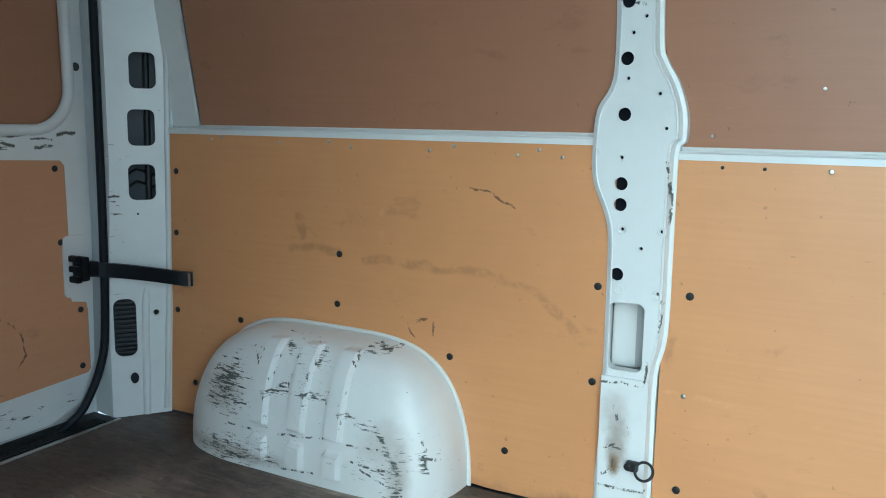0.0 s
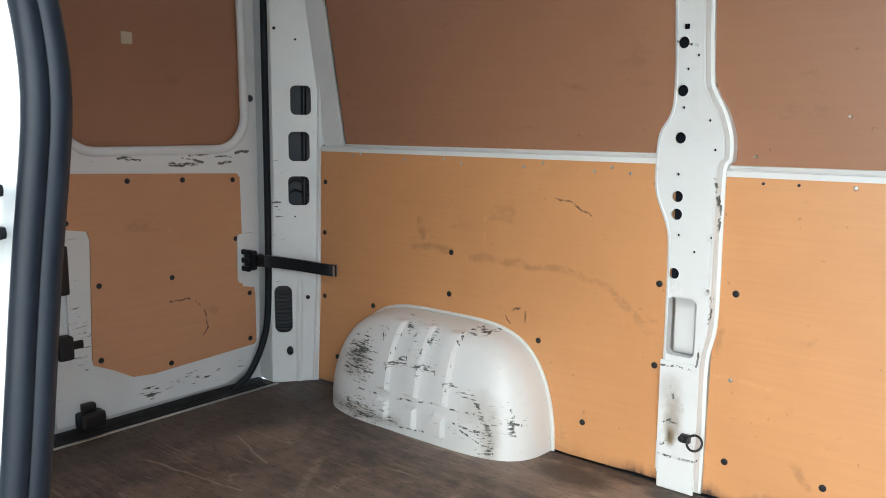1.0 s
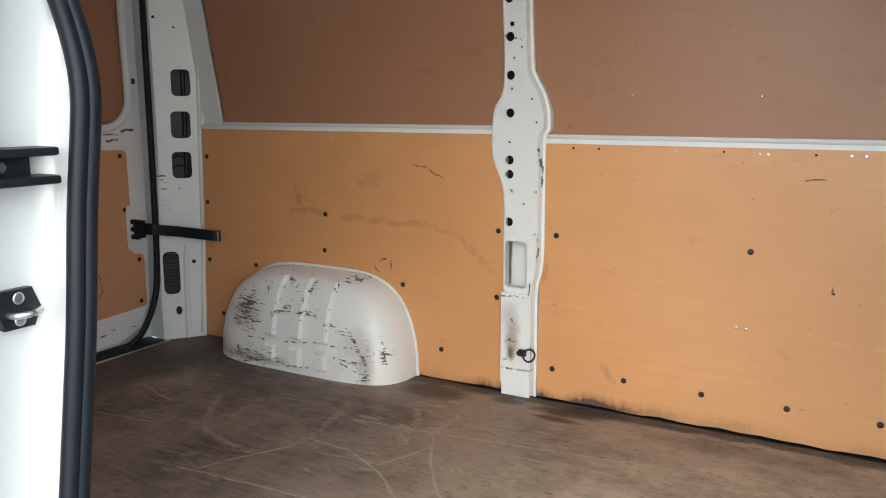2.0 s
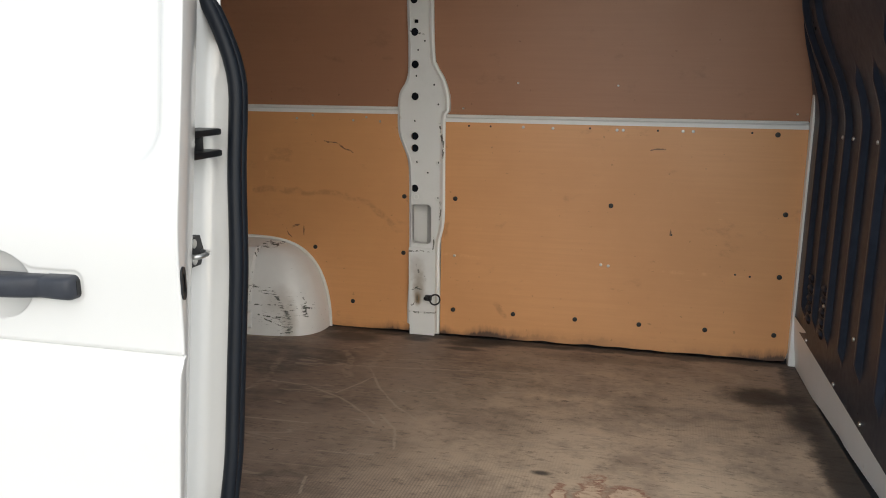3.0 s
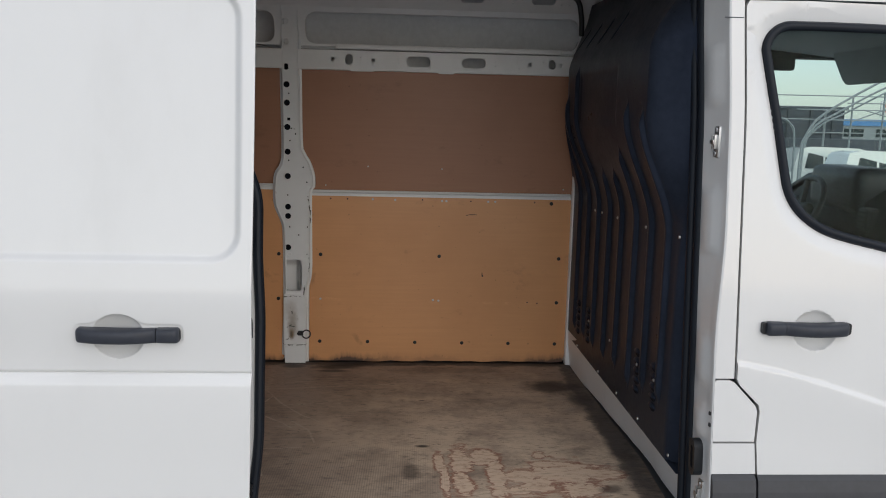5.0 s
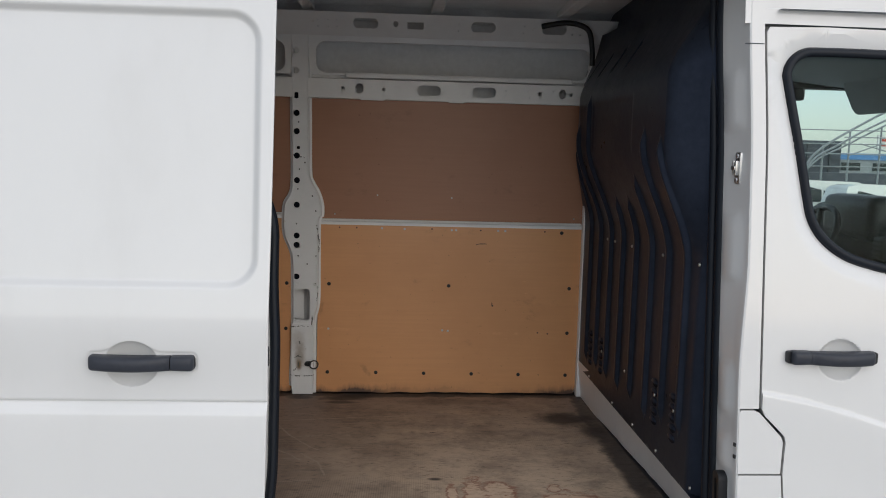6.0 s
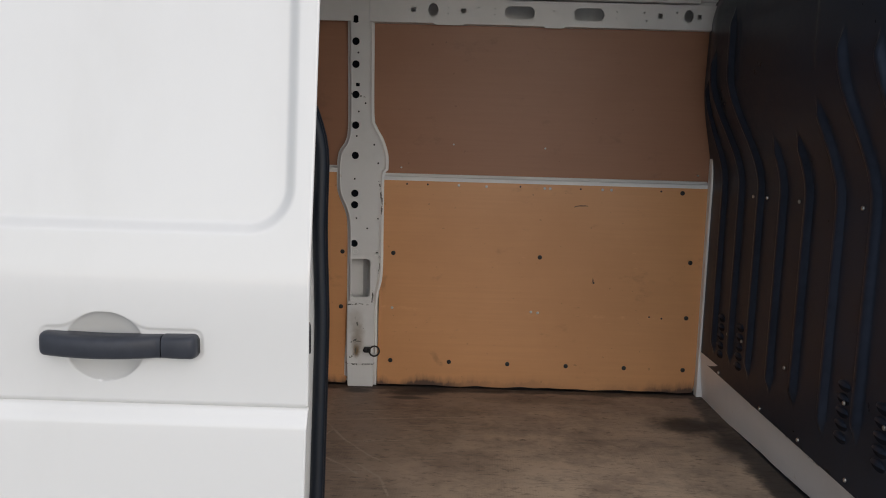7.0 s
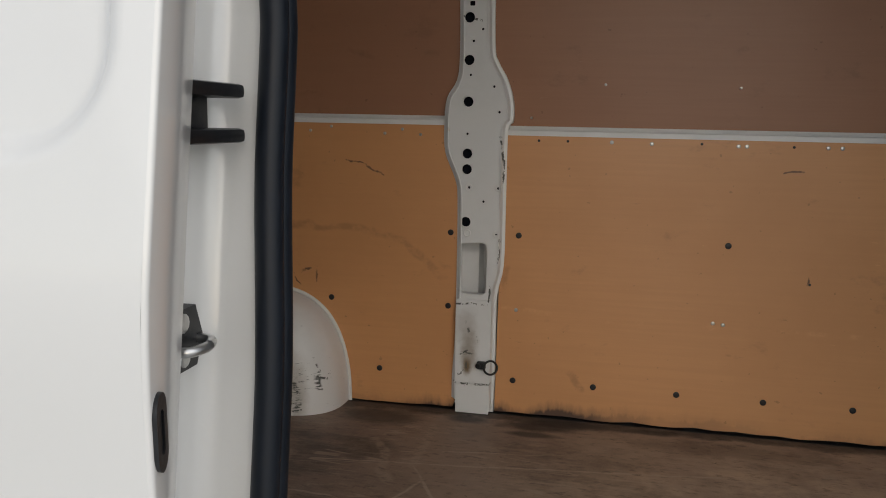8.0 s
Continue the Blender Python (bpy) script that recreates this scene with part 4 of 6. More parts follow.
us = sorted(set([math.sin(a) for a in lin(-math.pi / 2, math.pi / 2, 150)] + [(xc + e - CX) / (A if xc + e > CX else 0.412) for xc in (-0.940, -0.8125, -0.690) for e in (-0.028, -0.0265, -0.025, -0.0235, -0.022, -0.0205, -0.018, 0.018, 0.0205, 0.022, 0.0235, 0.025, 0.0265, 0.028)]))
sheet(bm, us, [(1 - math.cos(math.pi * i / 110)) / 2 for i in range(111)], arch_at)
part("cover", bm, M_ARCH, arch, smooth=50)
bm = bmesh.new()
tube(bm, [Vector((CX + (A if u > 0 else 0.412) * 1.01 * u, WALL - 0.004, FLOOR + (HH + 0.006) * max(0.0, 1 - abs(u) ** (4.8 if u > 0 else 3.3)) ** (1 / 2.2))) for u in [math.sin(a) for a in lin(-math.pi / 2, math.pi / 2, 60)]], 0.006, 8)
part("rim_flange", bm, M_ARCH, arch, smooth=60)

# ---- rear pillar ----
pillar = group_of("rear_pillar", "white steel rear corner pillar with dark openings", "pillar", "structure")
P0, PD = Vector((-1.61, 1.735, 0)), Vector((0.135, 0.15, 0)).normalized()
PN = Vector((PD.y, -PD.x, 0))
to_pil = lambda u, v, w: P0 + PD * u - PN * w + Vector((0, 0, v))
bm = bmesh.new()
holes = [rrect(0.090, 1.640, 0.168, 1.750, 0.02), rrect(0.080, 1.464, 0.160, 1.576, 0.02), rrect(0.076, 1.294, 0.156, 1.406, 0.02), rrect(0.014, 0.79, 0.082, 0.978, 0.025), disc(0.070, 0.715, 0.013, 12, 1.5),
         disc(0.143, 0.930, 0.009, 10), disc(0.113, 1.92, 0.005, 8), disc(0.10, 1.25, 0.004, 6), disc(0.035, 1.96, 0.007, 6)]
plate(bm, [(0.0, FLOOR), (0.180, FLOOR + 0.005), (0.215, 1.50), (0.215, 2.0), (0.20, 2.42), (0.02, 2.42), (0.022, 1.4), (0.002, 0.9)], holes, to_pil, 0, 0.006)
# folded lips on both sides
strip(bm, [to_pil(0.0, FLOOR, 0), to_pil(0.022, 1.4, 0), to_pil(0.02, 2.42, 0)], [Vector((-1.715, 1.755, z)) for z in (FLOOR, 1.4, 2.42)], False)
plate(bm, [(-1.52, 1.525), (-1.363, 1.525), (-1.390, 1.80), (-1.418, 2.12), (-1.44, 2.42), (-1.52, 2.42)], [], lambda u, v, w: Vector((u, 1.898 - 0.09 * (v - 1.5) + w, v)), 0, 0.012)
part("face", bm, M_SCUFF, pillar)
bm = bmesh.new()
tube(bm, [to_pil(0.165, FLOOR + 0.02, -0.004), to_pil(0.186, 1.0, -0.004), to_pil(0.196, 1.5, -0.004), to_pil(0.215, 2.4, -0.004)], 0.009, 8)
part("fold", bm, M_SCUFF, pillar, smooth=60)
# blue-black plate paints the shade seen through the pillar's openings
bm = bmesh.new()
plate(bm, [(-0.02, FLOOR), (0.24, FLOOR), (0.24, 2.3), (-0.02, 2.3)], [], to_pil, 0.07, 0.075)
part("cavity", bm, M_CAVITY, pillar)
bm = bmesh.new()
tube(bm, [to_pil(0.150, 0.80, 0.050), to_pil(0.135, 1.30, 0.046), to_pil(0.140, 1.75, 0.050)], 0.010, 8)
for z in (1.32, 1.36):
    tube(bm, [to_pil(0.06, z, 0.05), to_pil(0.10, z + 0.03, 0.046), to_pil(0.155, z + 0.01, 0.05)], 0.005, 6)
part("cable_loom", bm, M_BLACK, pillar, "dark cables inside the pillar", smooth=60)
bm = bmesh.new()
tube(bm, [to_pil(0.104, FLOOR + 0.004, 0.004), to_pil(0.108, 0.80, 0.003), to_pil(0.112, 0.96, 0.003), to_pil(0.118, 1.02, 0.012)], 0.013, 10)
part("ridge", bm, M_SCUFF, pillar, smooth=60)
bm = box(bmesh.new(), (-0.033, -0.004, -0.0035), (0.033, 0.004, 0.0035), m=PD.to_track_quat("X", "Z").to_matrix().to_4x4())
repeat("grille_bar", bm, M_BLACK, pillar, [P0 + PD * 0.048 - PN * 0.012 + Vector((0, 0, z)) for z in lin(0.80, 0.965, 11)])
# rear door seal
bm = bmesh.new()
pts = smooth_line([(-1.625, 1.748, 2.40), (-1.622, 1.742, 2.0), (-1.620, 1.738, 1.3), (-1.620, 1.728, 0.90), (-1.620, 1.70, 0.76), (-1.626, 1.64, 0.650), (-1.640, 1.60, 0.610), (-1.655, 1.57, 0.585)], 5)
tube(bm, pts, 0.013, 8)
tagged(part("trim_seal", bm, M_SEAL, smooth=60), "black rubber seal round the rear doorway", "seal", kind="structure")


# ---- rear doors ----
def rear_door(mirror):
    door = group_of("rear_door", "closed white rear door lined with plywood, scuffed paint", "van door", group="rear doors")
    c = 0.895
    Y = (lambda y: 2 * c - y) if mirror else (lambda y: y)
    to = lambda u, v, w: Vector((-1.662 - w - 0.02 * max(0, v - 1.6), Y(u), v))
    bm = bmesh.new()
    outline = [(0.903, 0.620), (1.55, 0.616), (1.66, 0.66), (1.715, 0.78), (1.728, 1.2), (1.735, 2.40), (0.903, 2.40)]
    plate(bm, outline, [rrect(0.958, 1.510, 1.678, 2.30, 0.13, 10)], to, 0.0, 0.04)
    part("frame", bm, M_DOOR_IN, door)
    part("outer_skin", boxes(((-1.76, min(Y(0.903), Y(1.76)), 0.50), (-1.715, max(Y(0.903), Y(1.76)), 2.42))), M_OUT, door)
    bm = bmesh.new()
    rim = rrect(0.958, 1.510, 1.678, 2.30, 0.13, 10)
    tube(bm, [to(u, v, 0.006) for u, v in rim], 0.017, 12, True, up=(1, 0, 0))
    part("window_rim", bm, M_SCUFF, door, smooth=60)
    bm = bmesh.new()
    plate(bm, rrect(0.955, 1.506, 1.681, 2.305, 0.13, 10), [], to, 0.022, 0.031)
    upper = part("upper_board", bm, M_PLY_BROWN, door)
    bm = bmesh.new()
    plate(bm, [(0.952, 1.445), (1.625, 1.420), (1.638, 1.405), (1.640, 1.20), (1.632, 1.01), (1.640, 0.985), (1.690, 0.975), (1.695, 0.95), (1.695, 0.76), (1.685, 0.748), (1.25, 0.728), (1.17, 0.735), (1.10, 0.775), (1.035, 0.805), (1.03, 0.83),
               (1.045, 1.225), (1.035, 1.255), (0.952, 1.268)], [], to, -0.007, 0.0)
    lower = part("lower_board", bm, M_PLY_DOOR, door)
    bm0 = bmesh.new()
    knob(bm0, (0, 0, 0), (1, 0, 0), 0.0095, 0.004)
    first = part("screw_cap", bm0, M_BLACK, lower, smooth=40)
    pts = [(0.971, 1.417), (1.183, 1.412), (1.393, 1.406), (1.605, 1.397), (0.967, 1.287), (1.611, 1.174), (1.065, 1.071), (1.335, 1.062), (1.668, 0.955), (1.058, 0.818), (1.318, 0.752), (1.665, 0.775)]
    for i, (y, z) in enumerate(pts):
        ob = first if not i else new("screw_cap", first.data)
        ob.parent = lower
        ob.location = to(y, z, -0.007)
    bm = bmesh.new()
    knob(bm, to(1.702, 1.70, 0.0), (1, 0, 0), 0.013, 0.003)
    part("plug", bm, M_DARK, door)
    # raised pocket for the lock, latch and lower catch
    bm = bmesh.new()
    plate(bm, rrect(0.955, 0.84, 1.022, 1.235, 0.02), [], to, -0.012, 0.0)
    part("lock_cover", bm, M_SCUFF, door)
    bm = bmesh.new()
    y0, y1 = sorted((Y(0.912), Y(0.958)))
    box(bm, (-1.662, y0, 1.06), (-1.628, y1, 1.22), 0.01)
    part("upper_latch", bm, M_BLACK, door, "black door latch")
    bm = bmesh.new()
    y0, y1 = sorted((Y(0.905), Y(0.955)))
    box(bm, (-1.662, y0, 0.85), (-1.615, y1, 0.93), 0.012)
    y0, y1 = sorted((Y(0.95), Y(1.0)))
    box(bm, (-1.662, y0, 0.875), (-1.645, y1, 0.905), 0.008)
    part("middle_latch", bm, M_BLACK, door, "black door latch")
    bm = bmesh.new()
    y0, y1 = sorted((Y(0.955), Y(1.04)))
    box(bm, (-1.655, y0, 0.612), (-1.60, y1, 0.665), 0.012)
    y0, y1 = sorted((Y(0.975), Y(1.02)))
    box(bm, (-1.655, y0, 0.66), (-1.625, y1, 0.69), 0.008)
    part("lower_catch", bm, M_BLACK, door, "black plastic floor catch")
    if not mirror:
        bm = bmesh.new()
        plate(bm, rrect(1.615, 1.0, 1.70, 1.19, 0.015), [], to, -0.012, 0.0)
        part("strap_mount", bm, M_SCUFF, door)
        # check strap reaching past the pillar
        bm = bmesh.new()
        box(bm, (-1.648, 1.640, 1.052), (-1.598, 1.668, 1.128), 0.008)
        for z in (1.058, 1.090, 1.122):
            box(bm, (-1.648, 1.627, z - 0.010), (-1.606, 1.645, z + 0.010), 0.005)
        box(bm, (-1.620, 1.660, 1.068), (-1.586, 1.690, 1.112), 0.006)
        pts = smooth_line([(-1.625, 1.645, 1.09), (-1.58, 1.71, 1.082), (-1.50, 1.775, 1.07), (-1.40, 1.835, 1.055), (-1.372, 1.865, 1.05)], 5)
        loops = [[p + Vector((0.005 * a, -0.006 * a, 0.022 * b)) for a, b in ((1, 1), (-1, 1), (-1, -1), (1, -1))] for p in pts]
        for a, b in zip(loops, loops[1:]):
            strip(bm, a, b)
        bm.faces.new([bm.verts.new(p) for p in loops[-1]])
        part("check_strap", bm, M_STRAP, door, "black steel door check strap")
        bm = bmesh.new()
        box(bm, (-1.374, 1.846, 1.029), (-1.371, 1.868, 1.071))
        part("strap_tip", bm, M_STEEL, door, "bare metal end of the strap")
        bm = bmesh.new()
        plate(bm, rrect(1.205, 1.865, 1.245, 1.905, 0.003, 1), [], to, 0.0195, 0.0215)
        part("tape", bm, M_TAPE, upper, "square of beige tape")
    return door


rear_door(False)
rear_door(True)

# ---- bulkhead ----
bulk = group_of("bulkhead", "glossy black ribbed steel bulkhead behind the cab", "bulkhead", "structure")
RIBS = ((1.682, 1.93, 0.82), (1.492, 2.02, 0.83), (1.302, 2.14, 0.835), (1.107, 1.70, 0.842), (0.917, 1.71, 0.86), (0.715, 1.80, 0.843), (0.523, 1.97, 0.89), (0.338, 1.94, 0.91))


def bulk_x(y, z):
    x = 1.472
    out = step(z, 1.50, 1.92) * (0.055 + 0.05 * step(y, 1.86, 1.6)) if y > 1.6 else step(z, 1.50, 1.92) * 0.105
    out *= step(y, 0.19, 0.35)
    out *= 1 - step(z, 2.12, 2.42) * 1.25
    x -= out - (0.055 * (1 - step(y, 0.19, 0.35)) * step(z, 1.40, 1.85) + 0.05 * (1 - step(y, 0.17, 0.25)) * (1 - step(z, 1.40, 1.85)))
    for yr, top, foot in RIBS:
        # each rib leans towards the wall above the bend, and tapers at both ends
        yc = yr + (0.10 * step(z, 1.52, 1.95) if yr > 1.2 else 0.045 * step(z, 1.52, 1.95))
        d = abs(y - yc)
        if d < 0.04:
            wide = 0.4 + 0.6 * step(z, foot, foot + 0.07) * (1 - step(z, top - 0.09, top))
            x -= 0.016 * (1 - step(d, 0.007 * wide, 0.025 * wide)) * step(z, foot, foot + 0.06) * (1 - step(z, top - 0.07, top))
    # shallow blanking frame and pressed slots at the top
    if 0.72 < y < 1.36 and 1.87 < z < 2.10:
        e = min(y - 0.72, 1.36 - y, z - 1.87, 2.10 - z)
        x += 0.004 * step(e, 0.0, 0.03)
    for yr in (1.63, 1.42, 1.20, 0.98):
        if abs(y - yr) < 0.03 and 2.21 < z < 2.33:
            x += 0.014 * (1 - step(abs(y - yr), 0.008, 0.018)) * step(z, 2.21, 2.235) * (1 - step(z, 2.30, 2.33))
    return x


ys = sorted(set([round(v, 4) for v in lin(0.12, 1.885, 60) + lin(0.20, 0.44, 24)] + [round(yr + e, 4) for yr, _, _ in RIBS for e in lin(-0.035, 0.145 if yr > 1.2 else 0.085, 30 if yr > 1.2 else 20)] + [yr + e for yr in (1.63, 1.42, 1.20, 0.98) for e in (-0.02, -0.007, 0.007, 0.02)]))
bm = bmesh.new()
sheet(bm, ys, lin(0.755, 2.45, 150), lambda y, z: Vector((bulk_x(y, z), y, z)))
bottom = lin(0.12, 1.885, 30)
strip(bm, [Vector((1.472, y, 0.755)) for y in bottom], [Vector((1.53, y, 0.748)) for y in bottom], False)
part("sheet", bm, M_BULK, bulk, smooth=40)
def louvre():
    """A scooped vent: a half-moon hood that stands out over its slit."""
    bm = bmesh.new()
    sheet(bm, lin(0, math.pi, 12), lin(0, math.pi / 2, 5), lambda a, b: Vector((-0.011 * math.sin(a) * math.sin(b), -0.032 * math.cos(a), 0.014 * math.sin(a) * math.cos(b))))
    return bm


# near-black plate painted as the shade of each vent's open slit
bm = bmesh.new()
plate(bm, [(0.032 * math.cos(a), 0.013 * math.sin(a) - 0.004) for a in lin(0, 2 * math.pi, 18)[:-1]], [], lambda u, v, w: Vector((w, u, v)), -0.0012, 0.001)
vents = [(1.4715, y0, z0 + 0.0362 * k) for y0, z0 in ((1.61, 0.843), (1.405, 0.852), (0.603, 0.881), (0.401, 0.885)) for k in range(5)]
repeat("vent_slit", bm, M_VOID, bulk, vents)
repeat("vent_louvre", louvre(), M_BULK, bulk, vents, smooth=60)
spots = [(bulk_x(y, z) - 0.001, y, z) for y, z in ((1.376, 1.481), (1.247, 1.485), (0.987, 1.493), (0.594, 1.506), (0.358, 1.512), (0.251, 1.519))]
spots += [(1.466, y, z) for y, z in ((0.982, 0.965), (0.585, 0.982), (0.378, 0.988), (1.366, 0.954), (1.516, 0.944))] + [(1.471, y, z) for y, z in ((1.60, 0.768), (1.165, 0.769), (0.853, 0.776), (0.55, 0.780), (0.197, 0.786))]
repeat("bolt", stud((-1, 0, 0), 0.0065, 0.005), M_STEEL, bulk, spots, "bright bolt", 40)
bm = bmesh.new()
prof = lin(0.14, 1.87, 24)
kx = lambda y: 1.540 - 0.052 * step(y, 0.5, 1.85)
rnd = random.Random(4)
strip(bm, [Vector((kx(y) + rnd.uniform(-0.003, 0.003), y, FLOOR)) for y in prof], [Vector((kx(y) - 0.012, y, 0.70)) for y in prof], False)
strip(bm, [Vector((kx(y) - 0.012, y, 0.70)) for y in prof], [Vector((kx(y) - 0.02, y, 0.79)) for y in prof], False)
part("kick_plate", bm, M_KICK, bulk, "white scratched lower cross member")
bm = bmesh.new()
tube(bm, smooth_line([(1.18, 1.70, 2.475), (1.30, 1.69, 2.495), (1.40, 1.69, 2.47), (1.43, 1.70, 2.39), (1.44, 1.72, 2.30)], 6), 0.013, 8)
part("cable_conduit", bm, M_BLACK, bulk, "black cable conduit", smooth=60)

part("upper_closure", boxes(((1.555, 0.06, 2.40), (1.60, 1.97, 2.60))), M_BULK, bulk)

# ---- sliding door, pushed back along the outside of the body ----
SLOPE = 0.10
di = lambda z: -0.148 + 0.14 * (z - 1.17) - 0.03 * step(z, 1.6, 2.5)  # inner frame of the sliding door
ds = lambda z: di(z) - 0.011 - 0.036 * step(z, 1.14, 1.42)              # its outer face, bulging over the crease
bs = lambda z: -0.030 + SLOPE * (z - 1.17)                             # outer face of the body side
sdoor = group_of("sliding_door", "open white sliding side door with grey handle", "van door")
DX0, DX1 = -1.22, 0.1520
edge_x = lambda z: DX1 + 0.009 * (z - 1.45)                            # front edge, leaning slightly


def shoulder(z):
    """Crease below the handle: a narrow groove over a shoulder that swells and fades downwards."""
    return 0.006 * (1 - step(abs(z - 1.1775), 0.0005, 0.005)) - 0.011 * (1 - step(z, 1.144, 1.175)) * step(z, 0.85, 1.15)


def door_skin(x, z):
    e = min(0.117 - x, z - 1.492, 2.212 - z, x + 1.15)
    r = 0.075
    if 0.117 - x < r and z - 1.492 < r:
        e = r - math.hypot(r - (0.117 - x), r - (z - 1.492))
    if 0.117 - x < r and 2.212 - z < r:
        e = r - math.hypot(r - (0.117 - x), r - (2.212 - z))
    y = ds(z) + 0.017 * step(e, -0.010, 0.012)
    # shoulder line
    y += shoulder(z)
    # cup behind the handle
    d = math.hypot((x + 0.204) / 0.070, (z - 1.281) / 0.062)
    cup = 0.065 * (d - 1)
    seat_d = math.hypot(max(0.0, abs(x + 0.174) - 0.128), max(0.0, abs(z - 1.288) - 0.012)) - 0.0155
    k = max(0.0, 0.022 - abs(cup - seat_d)) / 0.022
    both = min(cup, seat_d) - k * k * 0.0055
    y += 0.0020 * (1 - step(both, -0.004, 0.002)) + 0.030 * max(0.0, 1 - d * d) ** 0.75
    return y


xs = sorted(set([round(v, 4) for v in lin(DX0, -0.40, 12) + lin(-0.40, -0.34, 12) + lin(-0.34, -0.02, 150) + lin(-0.02, 0.0, 4) + lin(0.0, DX1, 44)]))
zs = sorted(set([round(v, 4) for v in lin(0.45, 1.12, 20) + lin(1.12, 1.22, 28) + lin(1.22, 1.345, 64) + lin(1.345, 1.44, 20) + lin(1.44, 1.60, 48) + lin(1.60, 2.08, 16) + lin(2.08, 2.24, 36) + lin(2.24, 2.44, 6)]))
bm = bmesh.new()
sheet(bm, xs, zs, lambda x, z: Vector((x + (edge_x(z) - DX1) * step(x, 0.118, DX1), door_skin(x, z), z)))
strip(bm, [Vector((DX0, ds(z), z)) for z in zs], [Vector((DX0, ds(z) + 0.06, z)) for z in zs], False)
part("outer_skin", bm, M_OUT, sdoor, smooth=35)
# front edge of the door: lip, recess, inner frame
bm = bmesh.new()
zz = sorted(set(lin(0.45, 2.42, 60) + lin(1.14, 1.19, 26)))
def lip_line(dx, dy):
    """Along the outer lip, which follows the skin and its crease."""
    return [Vector((edge_x(z) + dx, ds(z) + dy + shoulder(z), z)) for z in zz]
def edge_line(dx, dy, wob=0.0):
    """Along the inner frame, with the swelling round the latch."""
    return [Vector((DX1 + dx, di(z) + dy - wob * (step(z, 1.20, 1.29) * (1 - step(z, 1.38, 1.46))), z)) for z in zz]
rows_of = [lip_line(*p) for p in ((0.0, 0.0), (0.0020, 0.0004), (0.0036, 0.0018), (0.0040, 0.0042))]
rows_of += [edge_line(*p) for p in ((-0.0245, 0.051), (-0.0270, 0.0545), (-0.0535, 0.061, 0.003), (-0.0670, 0.070, 0.006), (-0.0765, 0.084, 0.008), (-0.0830, 0.100, 0.008), (-0.0870, 0.120, 0.005), (-0.0888, 0.145), (-0.0875, 0.164), (-0.0830, 0.180), (-0.0740, 0.192), (-0.0600, 0.197))]
for a, b in zip(rows_of, rows_of[1:]):
    strip(bm, a, b, False)
def seal_x(z):
    return 0.118 - 0.15 * step(z, 1.60, 2.02) - 0.02 * (1 - step(z, 0.66, 0.95)) + 0.010 * (1 - step(z, 1.25, 1.5)) + 0.012 * (1 - step(z, 0.55, 0.66))
seal_y = lambda z: di(z) - 0.025 * step(z, 1.55, 2.0)
at_seal = [Vector((seal_x(z) + 0.010, seal_y(z) + 0.189, z)) for z in zz]
behind = [Vector((seal_x(z) - 0.02, seal_y(z) + 0.235, z)) for z in zz]
strip(bm, edge_line(-0.0600, 0.197), at_seal, False)
strip(bm, at_seal, behind, False)
strip(bm, behind, edge_line(-0.3265, 0.265), False)
strip(bm, edge_line(-0.3265, 0.265), edge_line(-1.3265, 0.265), False)
part("inner_frame", bm, M_OUT, sdoor, smooth=40)
# seal: a double lip that curves off at the top and the foot
bm = bmesh.new()
zs2 = lin(0.47, 2.38, 76)
tube(bm, [Vector((seal_x(z) + 0.013, seal_y(z) + 0.191, z)) for z in zs2], 0.0135, 12)
tube(bm, [Vector((seal_x(z) + 0.013, seal_y(z) + 0.209, z)) for z in zs2], 0.0145, 12)
part("seal", bm, M_SEAL, sdoor, "black rubber door seal", smooth=70)
# guide bracket: channel with two flanges
yb = di(1.525)
bm = bmesh.new()
x0, x1, ya, yz = 0.063, 0.112, yb + 0.035, yb + 0.177
box(bm, (x0, ya, 1.494), (x1, yz, 1.507), 0.005)
box(bm, (x0, ya, 1.534), (x1, yz, 1.547), 0.005)
box(bm, (x0, ya, 1.504), (x1 - 0.020, yz - 0.034, 1.537), 0.002)
bracket = part("guide_bracket", bm, M_BLACK, sdoor, "black channel guide bracket", smooth=30)
bm = bmesh.new()
knob(bm, (x1 - 0.020, ya + 0.062, 1.521), (1, 0, 0), 0.009, 0.006, 6)
part("bolt", bm, M_STEEL, bracket)
# striker with its loop
xl = 0.067
bm = bmesh.new()
plate(bm, [(-0.006, 1.290), (0.040, 1.290), (0.052, 1.316), (0.040, 1.347), (-0.006, 1.347), (-0.014, 1.319)], [], lambda u, v, w: Vector((w, u, v)), xl + 0.010, xl - 0.006)
latch = part("latch", bm, M_BLACK, sdoor, "black latch plate")
bm = bmesh.new()
tube(bm, smooth_line([(xl + 0.006, 0.001, 1.312), (xl + 0.022, 0.004, 1.312), (xl + 0.030, 0.022, 1.313), (xl + 0.024, 0.041, 1.314), (xl + 0.006, 0.045, 1.314)], 4), 0.005, 8)
part("loop", bm, M_STEEL, latch, "steel striker loop", smooth=60)
for z in (1.302, 1.334):
    bm = bmesh.new()
    knob(bm, (xl + 0.009, 0.018, z), (1, 0, 0), 0.009, 0.003, 12)
    part("screw", bm, M_STEEL, latch)
